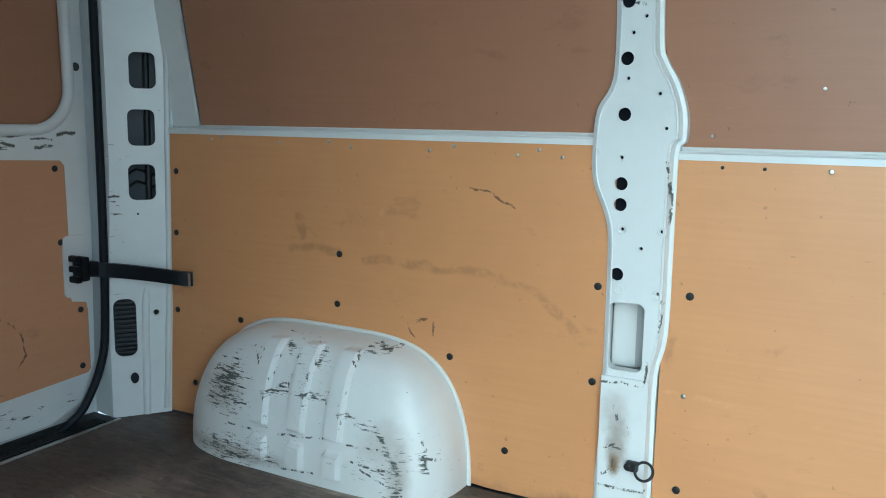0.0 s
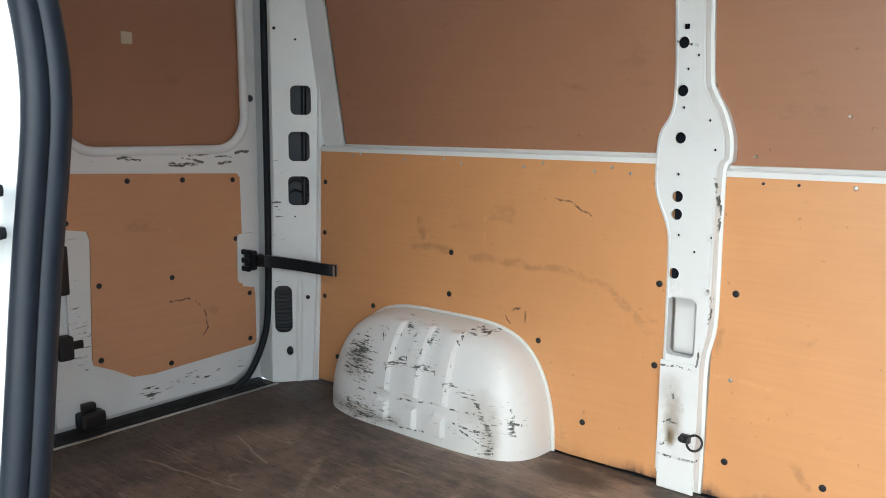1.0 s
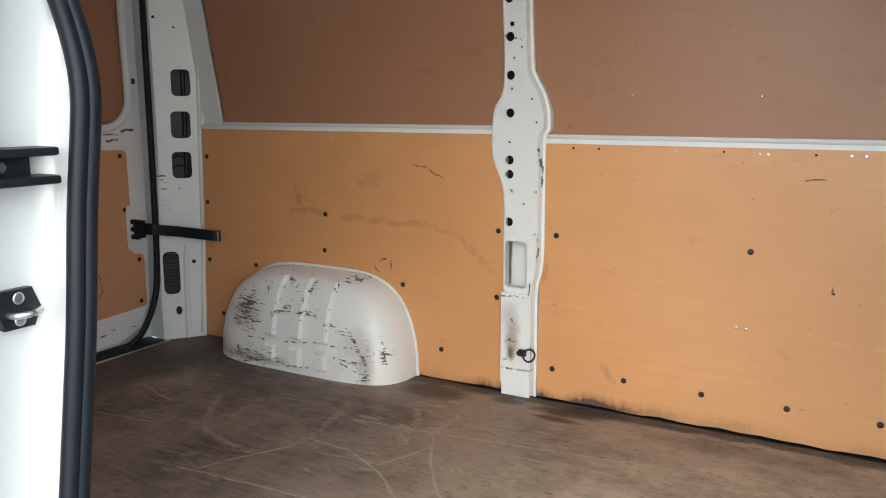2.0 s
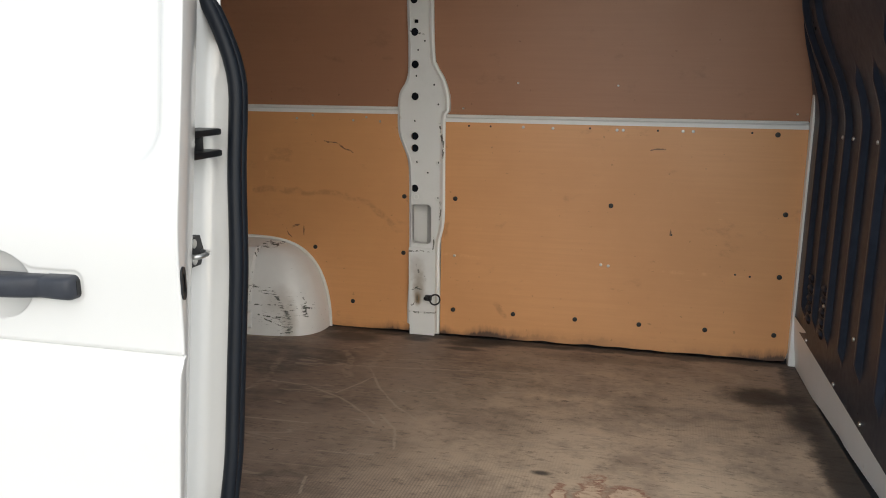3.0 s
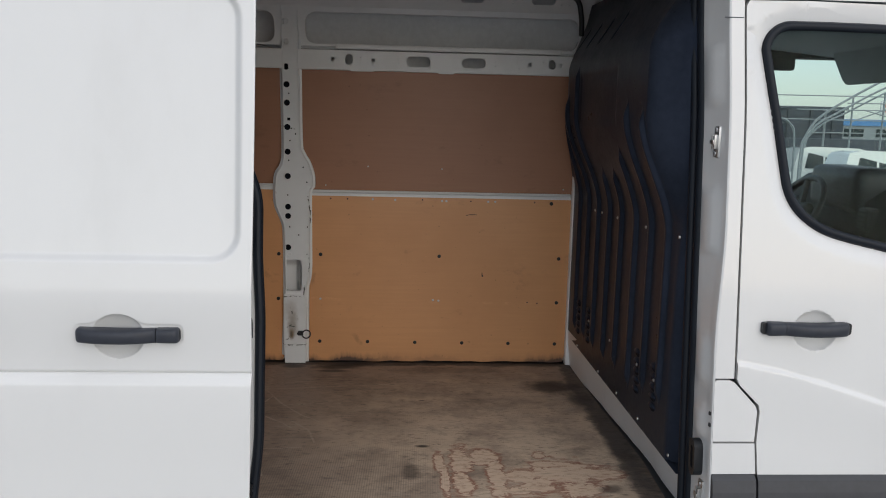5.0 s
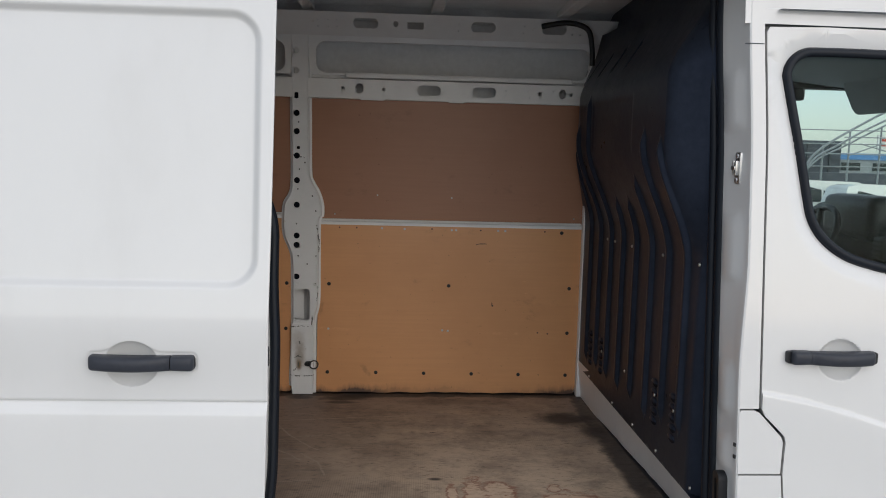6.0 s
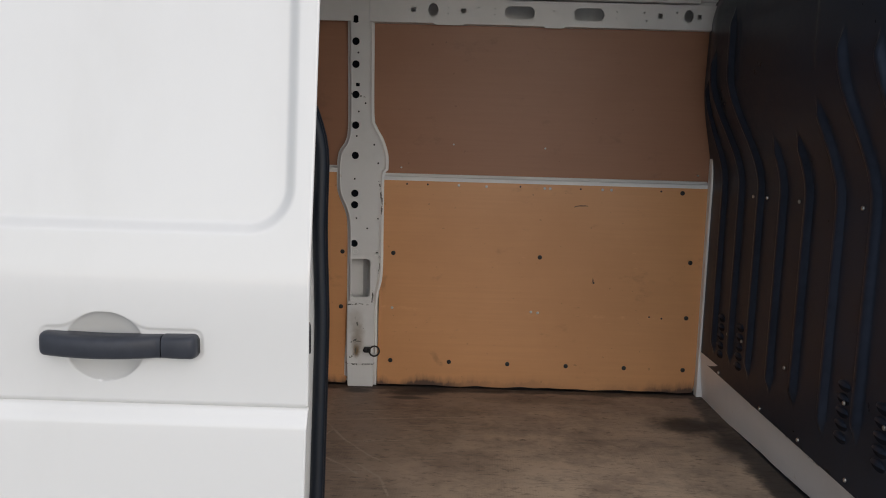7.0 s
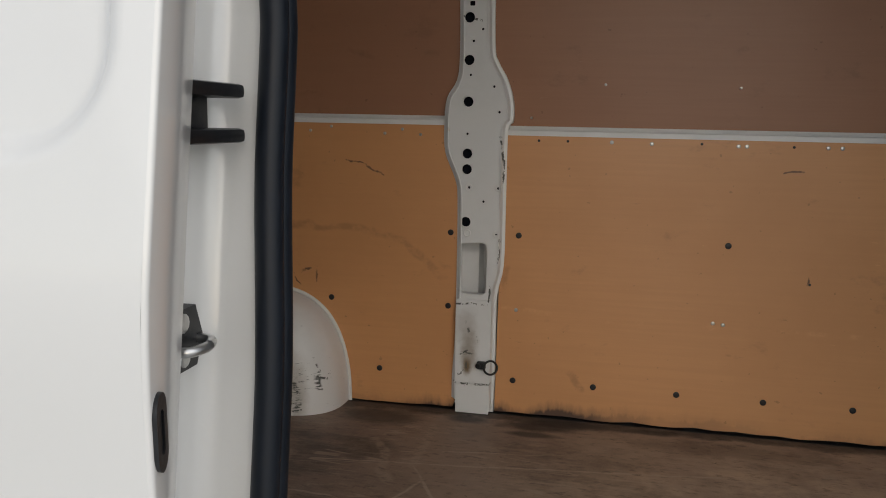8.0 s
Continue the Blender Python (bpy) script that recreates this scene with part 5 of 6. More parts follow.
# oval buffer in the lip
to_lip = lambda u, v, w: Vector((edge_x(v) - 0.0005 - 0.34 * u - w, ds(v) + 0.0185 + u, v))
bm = bmesh.new()
oval = rrect(-0.0150, 1.274, 0.0130, 1.331, 0.0138, 6)
core = rrect(-0.0060, 1.286, 0.0045, 1.319, 0.0051, 6)
plate(bm, oval, [core], to_lip, -0.0030, 0.006)
plate(bm, core, [], to_lip, -0.001, 0.006)
part("buffer", bm, M_BLACK, sdoor, "black oval rubber buffer", smooth=30)
bm = bmesh.new()
box(bm, (0.085, di(0.76) + 0.10, 0.735), (0.125, di(0.76) + 0.165, 0.80), 0.005)
for k in range(4):
    box(bm, (0.12, di(0.76) + 0.10, 0.741 + 0.015 * k), (0.130, di(0.76) + 0.175, 0.747 + 0.015 * k), 0.002)
part("contact_block", bm, M_BLACK, sdoor, "black ribbed contact block")


def handle(parent, xc, zc, yf, flip=1, long=1.0):
    """A pull bar with a lock cap at one end."""
    bm = bmesh.new()
    def bar(x0, x1, n, h0, h1, out, drop=lambda t: 0.0, ends=(1, 1)):
        sec = [(-0.5, 0.0), (-0.5, 0.45), (-0.47, 0.72), (-0.40, 0.90), (-0.28, 0.98), (0.0, 1.0), (0.28, 0.98), (0.40, 0.90), (0.47, 0.72), (0.5, 0.45), (0.5, 0.0)]
        k, rings = len(sec), []
        stops = sorted(set([i / n for i in range(n + 1)] + [v / abs(x1 - x0) for v in (0.0008, 0.0025, 0.005, 0.008)] + [1 - v / abs(x1 - x0) for v in (0.0008, 0.0025, 0.005, 0.008)]))
        for t in stops:
            x = long * (x0 + (x1 - x0) * t)
            near = min((t if ends[0] else 1) * abs(x1 - x0), ((1 - t) if ends[1] else 1) * abs(x1 - x0))
            rim = 1 - min(1.0, near / 0.010)
            cut = 1 - math.sqrt(max(0.0, 1 - rim * rim))
            h = (h0 + (h1 - h0) * t) - 0.018 * cut
            bow = out(t) - 0.010 * cut
            rings.append([bm.verts.new((xc + flip * x, yf - 0.003 - (bow + 0.012) * d, zc + w * h - drop(t))) for w, d in sec])
        for p, q in zip(rings, rings[1:]):
            for i in range(k):
                bm.faces.new((p[i], p[(i + 1) % k], q[(i + 1) % k], q[i]))
        bm.faces.new(rings[0])
        bm.faces.new(rings[-1])
    bar(-0.137, 0.075, 16, 0.042, 0.040, lambda t: 0.012 + 0.018 * math.sin(math.pi * min(1, t * 1.05)) ** 0.7, lambda t: 0.0022 * math.sin(math.pi * t) + 0.001 * t, (1, 0))
    g = part("handle", bm, M_HANDLE, parent, "dark grey plastic pull handle", smooth=40)
    bm = bmesh.new()
    bar(0.0785, 0.137, 5, 0.040, 0.042, lambda t: 0.017 + 0.003 * math.sin(math.pi * t), ends=(0, 1))
    part("lock_cap", bm, M_HANDLE, g, smooth=40)
    bm = bmesh.new()
    plate(bm, rrect(-0.138, -0.018, -0.095, 0.018, 0.008), [], lambda u, v, w: Vector((xc + flip * u, yf + w, zc + v)), -0.014, 0.006)
    plate(bm, rrect(0.066, -0.018, 0.138, 0.018, 0.008), [], lambda u, v, w: Vector((xc + flip * u, yf + w, zc + v)), -0.014, 0.006)
    part("gasket", bm, M_BLACK, g)


handle(sdoor, -0.174, 1.287, ds(1.287) + 0.006)
# rub strip
bm = bmesh.new()
prof = [(0.0, 0.832), (-0.016, 0.817), (-0.022, 0.780), (-0.022, 0.47), (0.0, 0.46)]
strip(bm, [Vector((DX0, ds(z) + y, z)) for y, z in prof], [Vector((DX1 - 0.004, ds(z) + y, z)) for y, z in prof], False)
strip(bm, [Vector((DX1 - 0.004, ds(z) + y, z)) for y, z in prof], [Vector((DX1 - 0.004, ds(z) + 0.01, z)) for y, z in prof], False)
part("rub_strip", bm, M_GREY, sdoor, "dark grey plastic rub strip")

# ---- right body side round the door opening ----
side = group_of("wall_right", "white painted van body side round the open doorway", "van body", "structure")
bm = bmesh.new()
zz = lin(0.42, 2.52, 20)
strip(bm, [Vector((-1.76, bs(z), z)) for z in zz], [Vector((-0.02, bs(z), z)) for z in zz], False)
strip(bm, [Vector((-0.02, bs(z), z)) for z in zz], [Vector((-0.04, bs(z) + 0.16, z)) for z in zz], False)
strip(bm, [Vector((-0.04, bs(z) + 0.16, z)) for z in zz], [Vector((-1.76, bs(z) + 0.16, z)) for z in zz], False)
part("rear_quarter", bm, M_OUT, side)
bm = bmesh.new()
strip(bm, [Vector((x, bs(2.42), 2.42)) for x in lin(-0.1, 1.55, 4)], [Vector((x, bs(2.55) + 0.03, 2.56)) for x in lin(-0.1, 1.55, 4)], False)
strip(bm, [Vector((x, bs(2.42), 2.42)) for x in lin(-0.1, 1.55, 4)], [Vector((x, bs(2.42) + 0.14, 2.42)) for x in lin(-0.1, 1.55, 4)], False)
part("header", bm, M_OUT, side)
# front pillar of the doorway: seal, jamb with pressed pads, outer strip
gap = lambda z: 1.576 - 0.014 * step(z, 1.85, 2.3)
bm = bmesh.new()
zz = lin(0.42, 2.50, 120)
def pad(z):
    """Pressed pads along the jamb."""
    p = 0.0
    for a, b in ((1.50, 1.69), (1.10, 1.24), (1.95, 2.12), (0.93, 1.02)):
        p = max(p, step(z, a - 0.016, a + 0.016) * (1 - step(z, b - 0.016, b + 0.016)))
    return p
top = lambda z: -0.014 * step(z, 1.85, 2.3)
out_x = lambda z: top(z) + 0.019 * step(z, 1.2, 1.6)
cols = [lambda z: Vector((1.506 + top(z), bs(z) + 0.165, z)),
        lambda z: Vector((1.505 + top(z), bs(z) + 0.135, z)),
        lambda z: Vector((1.506 + 0.6 * top(z) + 0.4 * out_x(z) - 0.011 * pad(z), bs(z) + 0.115, z)),
        lambda z: Vector((1.510 + 0.4 * top(z) + 0.6 * out_x(z) - 0.011 * pad(z), bs(z) + 0.055, z)),
        lambda z: Vector((1.511 + 0.2 * top(z) + 0.8 * out_x(z) - 0.001 * pad(z), bs(z) + 0.036, z)),
        lambda z: Vector((1.508 + out_x(z), bs(z) + 0.012, z)),
        lambda z: Vector((1.510 + out_x(z), bs(z) + 0.003, z)),
        lambda z: Vector((1.515 + out_x(z), bs(z), z))]
for a, b in zip(cols, cols[1:]):
    strip(bm, [a(z) for z in zz], [b(z) for z in zz], False)
part("jamb", bm, M_OUT, side, "white door jamb with pressed pads", smooth=35)
bm = bmesh.new()
zz = lin(1.130, 2.50, 40)
strip(bm, [cols[-1](z) for z in zz], [Vector((gap(z) - 0.003, bs(z), z)) for z in zz], False)
strip(bm, [Vector((gap(z) - 0.003, bs(z), z)) for z in zz], [Vector((gap(z) - 0.003, bs(z) + 0.03, z)) for z in zz], False)
part("pillar_skin", bm, M_OUT, side)
part("pillar_joint", boxes(((1.503, bs(2.2) - 0.0006, 2.1985), (1.559, bs(2.2) + 0.004, 2.2015))), M_DARK, side)
to_side = lambda u, v, w: Vector((u, bs(v) + w, v))
bm = bmesh.new()
plate(bm, [(1.513, 0.938), (1.642, 0.938), (1.648, 1.030), (1.643, 1.046), (1.575, 1.118), (1.560, 1.125), (1.520, 1.125), (1.513, 1.118)], [], to_side, -0.001, 0.02)
part("sill_cover", bm, M_OUT, side, "white painted sill cover")
bm = bmesh.new()
plate(bm, [(1.513, 0.838), (1.650, 0.838), (1.644, 0.932), (1.513, 0.932)], [], to_side, -0.001, 0.02)
part("sill_cover", bm, M_OUT, side, "white painted sill cover")
bm = bmesh.new()
prof = [(0.0, 0.836), (-0.014, 0.823), (-0.018, 0.788), (-0.018, 0.42)]
strip(bm, [Vector((1.513, bs(z) + y, z)) for y, z in prof], [Vector((1.648, bs(z) + y, z)) for y, z in prof], False)
for x in (1.513, 1.648):
    strip(bm, [Vector((x, bs(z) + y, z)) for y, z in prof], [Vector((x, bs(z) + 0.03, z)) for y, z in prof], False)
part("rub_strip", bm, M_GREY, side, "dark grey plastic rub strip")
part("inner_sill", boxes(((1.515, 0.03, 0.42), (1.70, 0.07, 1.16))), M_DARK, side)
bm = bmesh.new()
tube(bm, [Vector((1.509 + top(z), bs(z) + 0.160, z)) for z in lin(0.50, 2.46, 40)], 0.018, 10)
tube(bm, [Vector((1.496 + top(z), bs(z) + 0.195, z)) for z in lin(0.50, 2.46, 40)], 0.015, 10)
part("seal", bm, M_SEAL, side, "black rubber seal of the doorway", smooth=70)
# lock strikers
for z in (1.835, 0.745):
    yq, xq = bs(z) + 0.068, 1.508 + 0.6 * out_x(z)
    bm = boxes(((xq - 0.004, yq - 0.018, z - 0.048), (xq + 0.012, yq + 0.018, z + 0.048)), bevel=0.006)
    box(bm, (xq - 0.014, yq - 0.012, z - 0.022), (xq - 0.002, yq - 0.004, z + 0.022), 0.003)
    box(bm, (xq - 0.014, yq + 0.006, z - 0.022), (xq - 0.002, yq + 0.014, z + 0.022), 0.003)
    box(bm, (xq - 0.018, yq - 0.012, z - 0.006), (xq - 0.012, yq + 0.014, z + 0.006), 0.002)
    for e in (-0.036, 0.036):
        knob(bm, (xq - 0.004, yq, z + e), (-1, 0, 0), 0.008, 0.004, 8)
    part("striker", bm, M_STEEL, side, "steel lock striker", smooth=30)
bm = bmesh.new()
to_jamb = lambda u, v, w: Vector((1.506 + w, bs(v) + 0.085 - u, v))
plate(bm, rrect(-0.024, 0.80, 0.024, 0.915, 0.0235, 6), [rrect(-0.009, 0.822, 0.009, 0.893, 0.0085, 6)], to_jamb, -0.024, 0.01)
plate(bm, rrect(-0.009, 0.822, 0.009, 0.893, 0.0085, 6), [], to_jamb, -0.004, 0.01)
part("buffer", bm, M_BLACK, side, "black oval rubber buffer", smooth=30)
bm = box(bmesh.new(), (-0.0025, -0.005, -0.005), (0.0025, 0.005, 0.005))
repeat("plug", bm, M_BLACK, side, [(1.5065, bs(z) + 0.011, z) for z in (0.985, 1.02)])

# ---- front door with its window ----
fdoor = group_of("front_door", "closed white front passenger door with grey handle", "van door")
WIN = [(1.710 - 0.075 * math.cos(a), 2.106 + 0.075 * math.sin(a)) for a in lin(0.05, math.pi / 2, 6)] + [(1.80, 2.182), (1.90, 2.181), (2.01, 2.179), (2.20, 2.17), (2.45, 2.12), (2.60, 1.78), (2.58, 1.44), (2.40, 1.455), (2.20, 1.493), (2.045, 1.528), (1.893, 1.563), (1.818, 1.591), (1.757, 1.637), (1.722, 1.692), (1.705, 1.762), (1.685, 1.868), (1.653, 2.022)]
WIN = [(p.x, p.y) for p in smooth_line([(x, z) for x, z in WIN + WIN[:1]], 8)][:-1]
outline = [(gap(z) + 0.004, z) for z in lin(2.235, 1.13, 16)] + [(1.590, 1.110), (1.651, 1.050), (1.656, 1.03), (1.650, 0.935), (1.657, 0.836), (2.80, 0.836), (2.80, 2.0), (2.55, 2.20), (2.2, 2.248), (1.75, 2.254), (1.575, 2.250)]


def crease(x, z):
    """The wheel-arch flare that runs down the door."""
    zc = 1.180 - 0.17 * (x - 1.58) - 0.20 * max(0.0, x - 1.66) ** 1.6
    return -0.007 * (1 - step(z, zc - 0.008, zc + 0.004)) * (1 - step(zc - z, 0.01, 0.22))


def front_to(u, v, w):
    y = bs(v) + w
    return Vector((u, y, v))


bm = bmesh.new()
edges = []
for loop in (outline, WIN):
    vs = [bm.verts.new((u, 0, v)) for u, v in loop]
    edges += [bm.edges.new((vs[i], vs[(i + 1) % len(vs)])) for i in range(len(vs))]
bmesh.ops.triangle_fill(bm, use_beauty=True, use_dissolve=False, edges=edges)
for z in lin(0.83, 1.02, 8) + lin(1.03, 1.19, 32) + lin(1.205, 1.355, 30) + lin(1.39, 2.22, 46):
    bmesh.ops.bisect_plane(bm, geom=bm.verts[:] + bm.edges[:] + bm.faces[:], plane_co=(0, 0, z), plane_no=(0, 0, 1))
for x in lin(1.60, 1.73, 10) + lin(1.74, 1.896, 30) + lin(1.91, 2.16, 18):
    bmesh.ops.bisect_plane(bm, geom=bm.verts[:] + bm.edges[:] + bm.faces[:], plane_co=(x, 0, 0), plane_no=(1, 0, 0))
bmesh.ops.triangulate(bm, faces=bm.faces)
for v in bm.verts:
    x, z = v.co.x, v.co.z
    d = math.hypot((x - 1.818) / 0.068, (z - 1.277) / 0.060)
    near = min((math.hypot(x - a, z - b) for a, b in WIN))
    v.co.y = bs(z) + crease(x, z) + 0.022 * max(0.0, 1 - d * d) ** 0.55 + 0.017 * max(0.0, 1 - near / 0.055)
part("outer_skin", bm, M_OUT, fdoor, smooth=40)
bm = bmesh.new()
strip(bm, [Vector((u, bs(v) + crease(u, v) + 0.001, v)) for u, v in outline], [Vector((u + 0.002, bs(v) + 0.04, v)) for u, v in outline])
part("edge_fold", bm, M_OUT, fdoor)
bm = bmesh.new()
tube(bm, [Vector((u, bs(v) + 0.010, v)) for u, v in WIN], 0.012, 8, True, flat=1.1)
tube(bm, [Vector((u, bs(v) + 0.022, v)) for u, v in inset(WIN, 0.014)], 0.010, 8, True)
part("window_rubber", bm, M_SEAL, fdoor, "black window rubber", smooth=60)
bm = bmesh.new()
plate(bm, WIN, [], front_to, 0.024, 0.028)
pane = part("pane", bm, M_GLASS, fdoor, "green-tinted window pane")
pane.visible_shadow = False
bm = bmesh.new()
plate(bm, [p for p in outline], [inset(WIN, 0.0)], front_to, 0.10, 0.105)
part("inner_panel", bm, M_CAB, fdoor)
handle(fdoor, 1.786, 1.286, bs(1.286), -1, 0.925)
bm = bmesh.new()
prof = [(0.0, 0.836), (-0.014, 0.823), (-0.018, 0.788), (-0.018, 0.42)]
strip(bm, [Vector((1.655, bs(z) + y, z)) for y, z in prof], [Vector((2.80, bs(z) + y, z)) for y, z in prof], False)
strip(bm, [Vector((1.655, bs(z) + y, z)) for y, z in prof], [Vector((1.655, bs(z) + 0.03, z)) for y, z in prof], False)
part("rub_strip", bm, M_GREY, fdoor, "dark grey plastic rub strip")
bm = bmesh.new()
zz = lin(2.259, 2.52, 6)
strip(bm, [Vector((1.50, bs(z) + 0.001 + 0.3 * max(0, z - 2.4), z)) for z in zz], [Vector((3.0, bs(z) + 0.02 + 0.5 * max(0, z - 2.3), z)) for z in zz], False)
part("cab_header", bm, M_OUT, side)
# grey backing stands for white paint shaded inside the door gaps
part("gap_backing", boxes(((1.515, 0.035, 0.45), (1.68, 0.045, 1.14)), ((1.545, 0.13, 1.1), (1.66, 0.14, 2.30))), M_GREYGAP, side)

# ---- cab ----
cab = group_of("cab_interior", "dim grey van cab with dashboard and roof liner", "cab", "structure")
bm = bmesh.new()
sheet(bm, lin(1.60, 3.38, 6), lin(0.06, 1.94, 6), lambda x, y: Vector((x, y, 2.30 - 0.08 * step(x, 2.0, 3.3))))
part("roof_liner", bm, M_LINER, cab)
part("cab_floor", boxes(((1.56, 0.05, 0.62), (3.4, 1.95, 0.68))), M_CAB, cab)
part("cab_back", boxes(((1.565, 0.14, 0.62), (1.60, 1.94, 2.4))), M_CAB, cab)
bm = bmesh.new()
prof = [(2.72, 0.68), (2.66, 1.10), (2.62, 1.40), (2.66, 1.57), (2.78, 1.65), (3.05, 1.66), (3.55, 1.50), (3.60, 0.68)]
rows = [[Vector((x + 0.04 * math.sin(3 * y), y, z + 0.03 * math.sin(5.0 * y))) for x, z in prof] for y in lin(0.06, 1.94, 24)]
for a, b in zip(rows, rows[1:]):
    strip(bm, a, b)
dash = group_of("dashboard", "dark grey plastic van dashboard with steering wheel", "dashboard")
part("body", bm, M_CAB, dash, smooth=50)
bm = bmesh.new()
box(bm, (2.60, 1.18, 1.50), (2.80, 1.62, 1.71), 0.05, 3)
part("instrument_hood", bm, M_BLACK, dash, smooth=60)
bm = boxes(((2.585, 0.80, 0.95), (2.68, 1.10, 1.40)), bevel=0.02)
part("centre_console", bm, M_BLACK, dash)
bm = bmesh.new()
box(bm, (2.578, 0.84, 1.22), (2.586, 1.06, 1.34), 0.003)
part("screen", bm, M_DARK, dash)
for y0, y1, z0 in ((0.14, 0.30, 1.44), (0.70, 0.82, 1.44), (1.08, 1.16, 1.44), (1.72, 1.86, 1.44)):
    vent = part("air_vent", box(bmesh.new(), (2.60, y0, z0), (2.70, y1, z0 + 0.10), 0.015), M_BLACK, dash)
    repeat("vent_slat", box(bmesh.new(), (2.597, y0 + 0.012, -0.004), (2.612, y1 - 0.012, 0.004)), M_CAB, vent, [(0, 0, z0 + 0.02 + 0.02 * k) for k in range(4)])
part("glove_box", box(bmesh.new(), (2.615, 0.14, 1.10), (2.68, 0.62, 1.34), 0.02), M_CAB, dash)
wheel_m = Matrix.Translation((2.44, 1.42, 1.48)) @ Matrix.Rotation(radians(-62), 4, "Y")
bm = bmesh.new()
tube(bm, [wheel_m @ Vector((0.19 * math.cos(a), 0.19 * math.sin(a), 0)) for a in lin(0, 2 * math.pi, 32)[:-1]], 0.015, 8, True, up=(1, 0, 0.3))
for a in (0.3, math.pi - 0.3, -math.pi / 2):
    tube(bm, [wheel_m @ Vector((0.05 * math.cos(a), 0.05 * math.sin(a), -0.02)), wheel_m @ Vector((0.18 * math.cos(a), 0.18 * math.sin(a), 0))], 0.014, 6)
box(bm, (-0.07, -0.07, -0.05), (0.07, 0.07, 0.0), 0.03, 3, wheel_m)
part("steering_wheel", bm, M_BLACK, dash, smooth=60)
# far side: pillar, sill and header of the driver's door, windscreen frame
bm = bmesh.new()
box(bm, (1.60, 1.93, 0.62), (3.6, 1.97, 1.44), 0.01)
box(bm, (1.60, 1.90, 1.42), (1.80, 1.95, 2.30), 0.02)
box(bm, (1.60, 1.88, 2.235), (3.40, 1.95, 2.32), 0.02)
box(bm, (1.60, 1.90, 2.175), (2.62, 1.94, 2.26), 0.02)
part("driver_door_lining", bm, M_CAB, cab)
for y in (0.06, 1.90):
    bm = bmesh.new()
    tube(bm, [(4.00, y, 1.40), (3.70, y, 1.78), (3.36, y, 2.18)], 0.045, 8)
    part("screen_pillar", bm, M_LINER, cab, smooth=60)
bm = bmesh.new()
tube(bm, [(3.36, 0.06, 2.20), (3.36, 1.90, 2.20)], 0.04, 8)
part("screen_header", bm, M_LINER, cab, smooth=60)
for y0, y1, z0 in ((0.18, 0.72, 2.14), (1.18, 1.74, 2.10)):
    bm = bmesh.new()
    plate(bm, rrect(y0, z0, y1, 2.26, 0.035), [], lambda u, v, w: Vector((2.72 + w + 0.5 * (2.26 - v), u, v)), 0.0, 0.018)
    part("sun_visor", bm, M_LINER, cab, smooth=60)


def seat(y0, y1, tall, label):
    """A seat with base and cushion, a back that leans and narrows upwards, and its headrest."""
    chair = group_of("seat", label, "seat", group="cab seats")
    mid = (y0 + y1) / 2
    bm = bmesh.new()
    rows = []
    for i in range(13):
        t = i / 12
        z = 0.95 + (tall - 0.95) * t
        half = (y1 - y0) / 2 * (1 - 0.18 * step(t, 0.5, 1.0)) * (1 if t < 0.93 else 0.85)
        x, d = 1.80 - 0.10 * t, 0.075 * (1 - 0.35 * step(t, 0.6, 1.0))
        rows.append([Vector((x + d * math.cos(a), mid + half * (abs(math.sin(a)) ** 0.5) * (1 if math.sin(a) > 0 else -1), z)) for a in lin(0, 2 * math.pi, 20)[:-1]])
    for a, b in zip(rows, rows[1:]):
        strip(bm, a, b)
    bm.faces.new([bm.verts.new(p) for p in rows[-1]])
    back = part("seat_back", bm, M_SEAT, chair, smooth=60)
    part("headrest", box(bmesh.new(), (1.67, mid - 0.13, tall + 0.02), (1.77, mid + 0.13, tall + 0.2), 0.045, 3), M_SEAT, back, smooth=60)
    part("cushion", box(bmesh.new(), (1.74, y0 + 0.01, 0.90), (2.26, y1 - 0.01, 1.06), 0.05, 3), M_SEAT, chair, smooth=60)
    part("base", box(bmesh.new(), (1.76, y0 + 0.05, 0.68), (2.18, y1 - 0.05, 0.91), 0.01), M_BLACK, chair)


seat(1.12, 1.62, 1.62, "dark grey fabric driver seat on a black base")
seat(0.16, 0.62, 1.60, "dark grey fabric passenger seat on a black base")
bm = bmesh.new()
tube(bm, smooth_line([(1.63, 0.13, 2.0), (1.70, 0.15, 1.82), (1.80, 0.24, 1.66), (1.86, 0.34, 1.40)], 4), 0.016, 6, flat=0.2)
part("seat_belt", bm, M_BLACK, cab, "black seat belt", smooth=60)
bm = bmesh.new()
strip(bm, [Vector((4.00, y, 1.40)) for y in (0.06, 1.90)], [Vector((3.36, y, 2.20)) for y in (0.06, 1.90)], False)
screen = part("windscreen", bm, M_GLASS, cab)
screen.visible_shadow = False
bm = bmesh.new()
tube(bm, [(3.92, 1.25, 1.48), (3.74, 1.05, 1.74), (3.60, 0.98, 1.90)], 0.008, 6)
part("wiper", bm, M_BLACK, cab)
part("cab_roof", boxes(((1.605, 0.06, 2.42), (3.30, 1.94, 2.58)), bevel=0.05, seg=3), M_OUT, side)
part("nose", boxes(((3.45, -0.02, 0.4), (4.6, 1.98, 1.28)), bevel=0.08, seg=3), M_OUT, side)


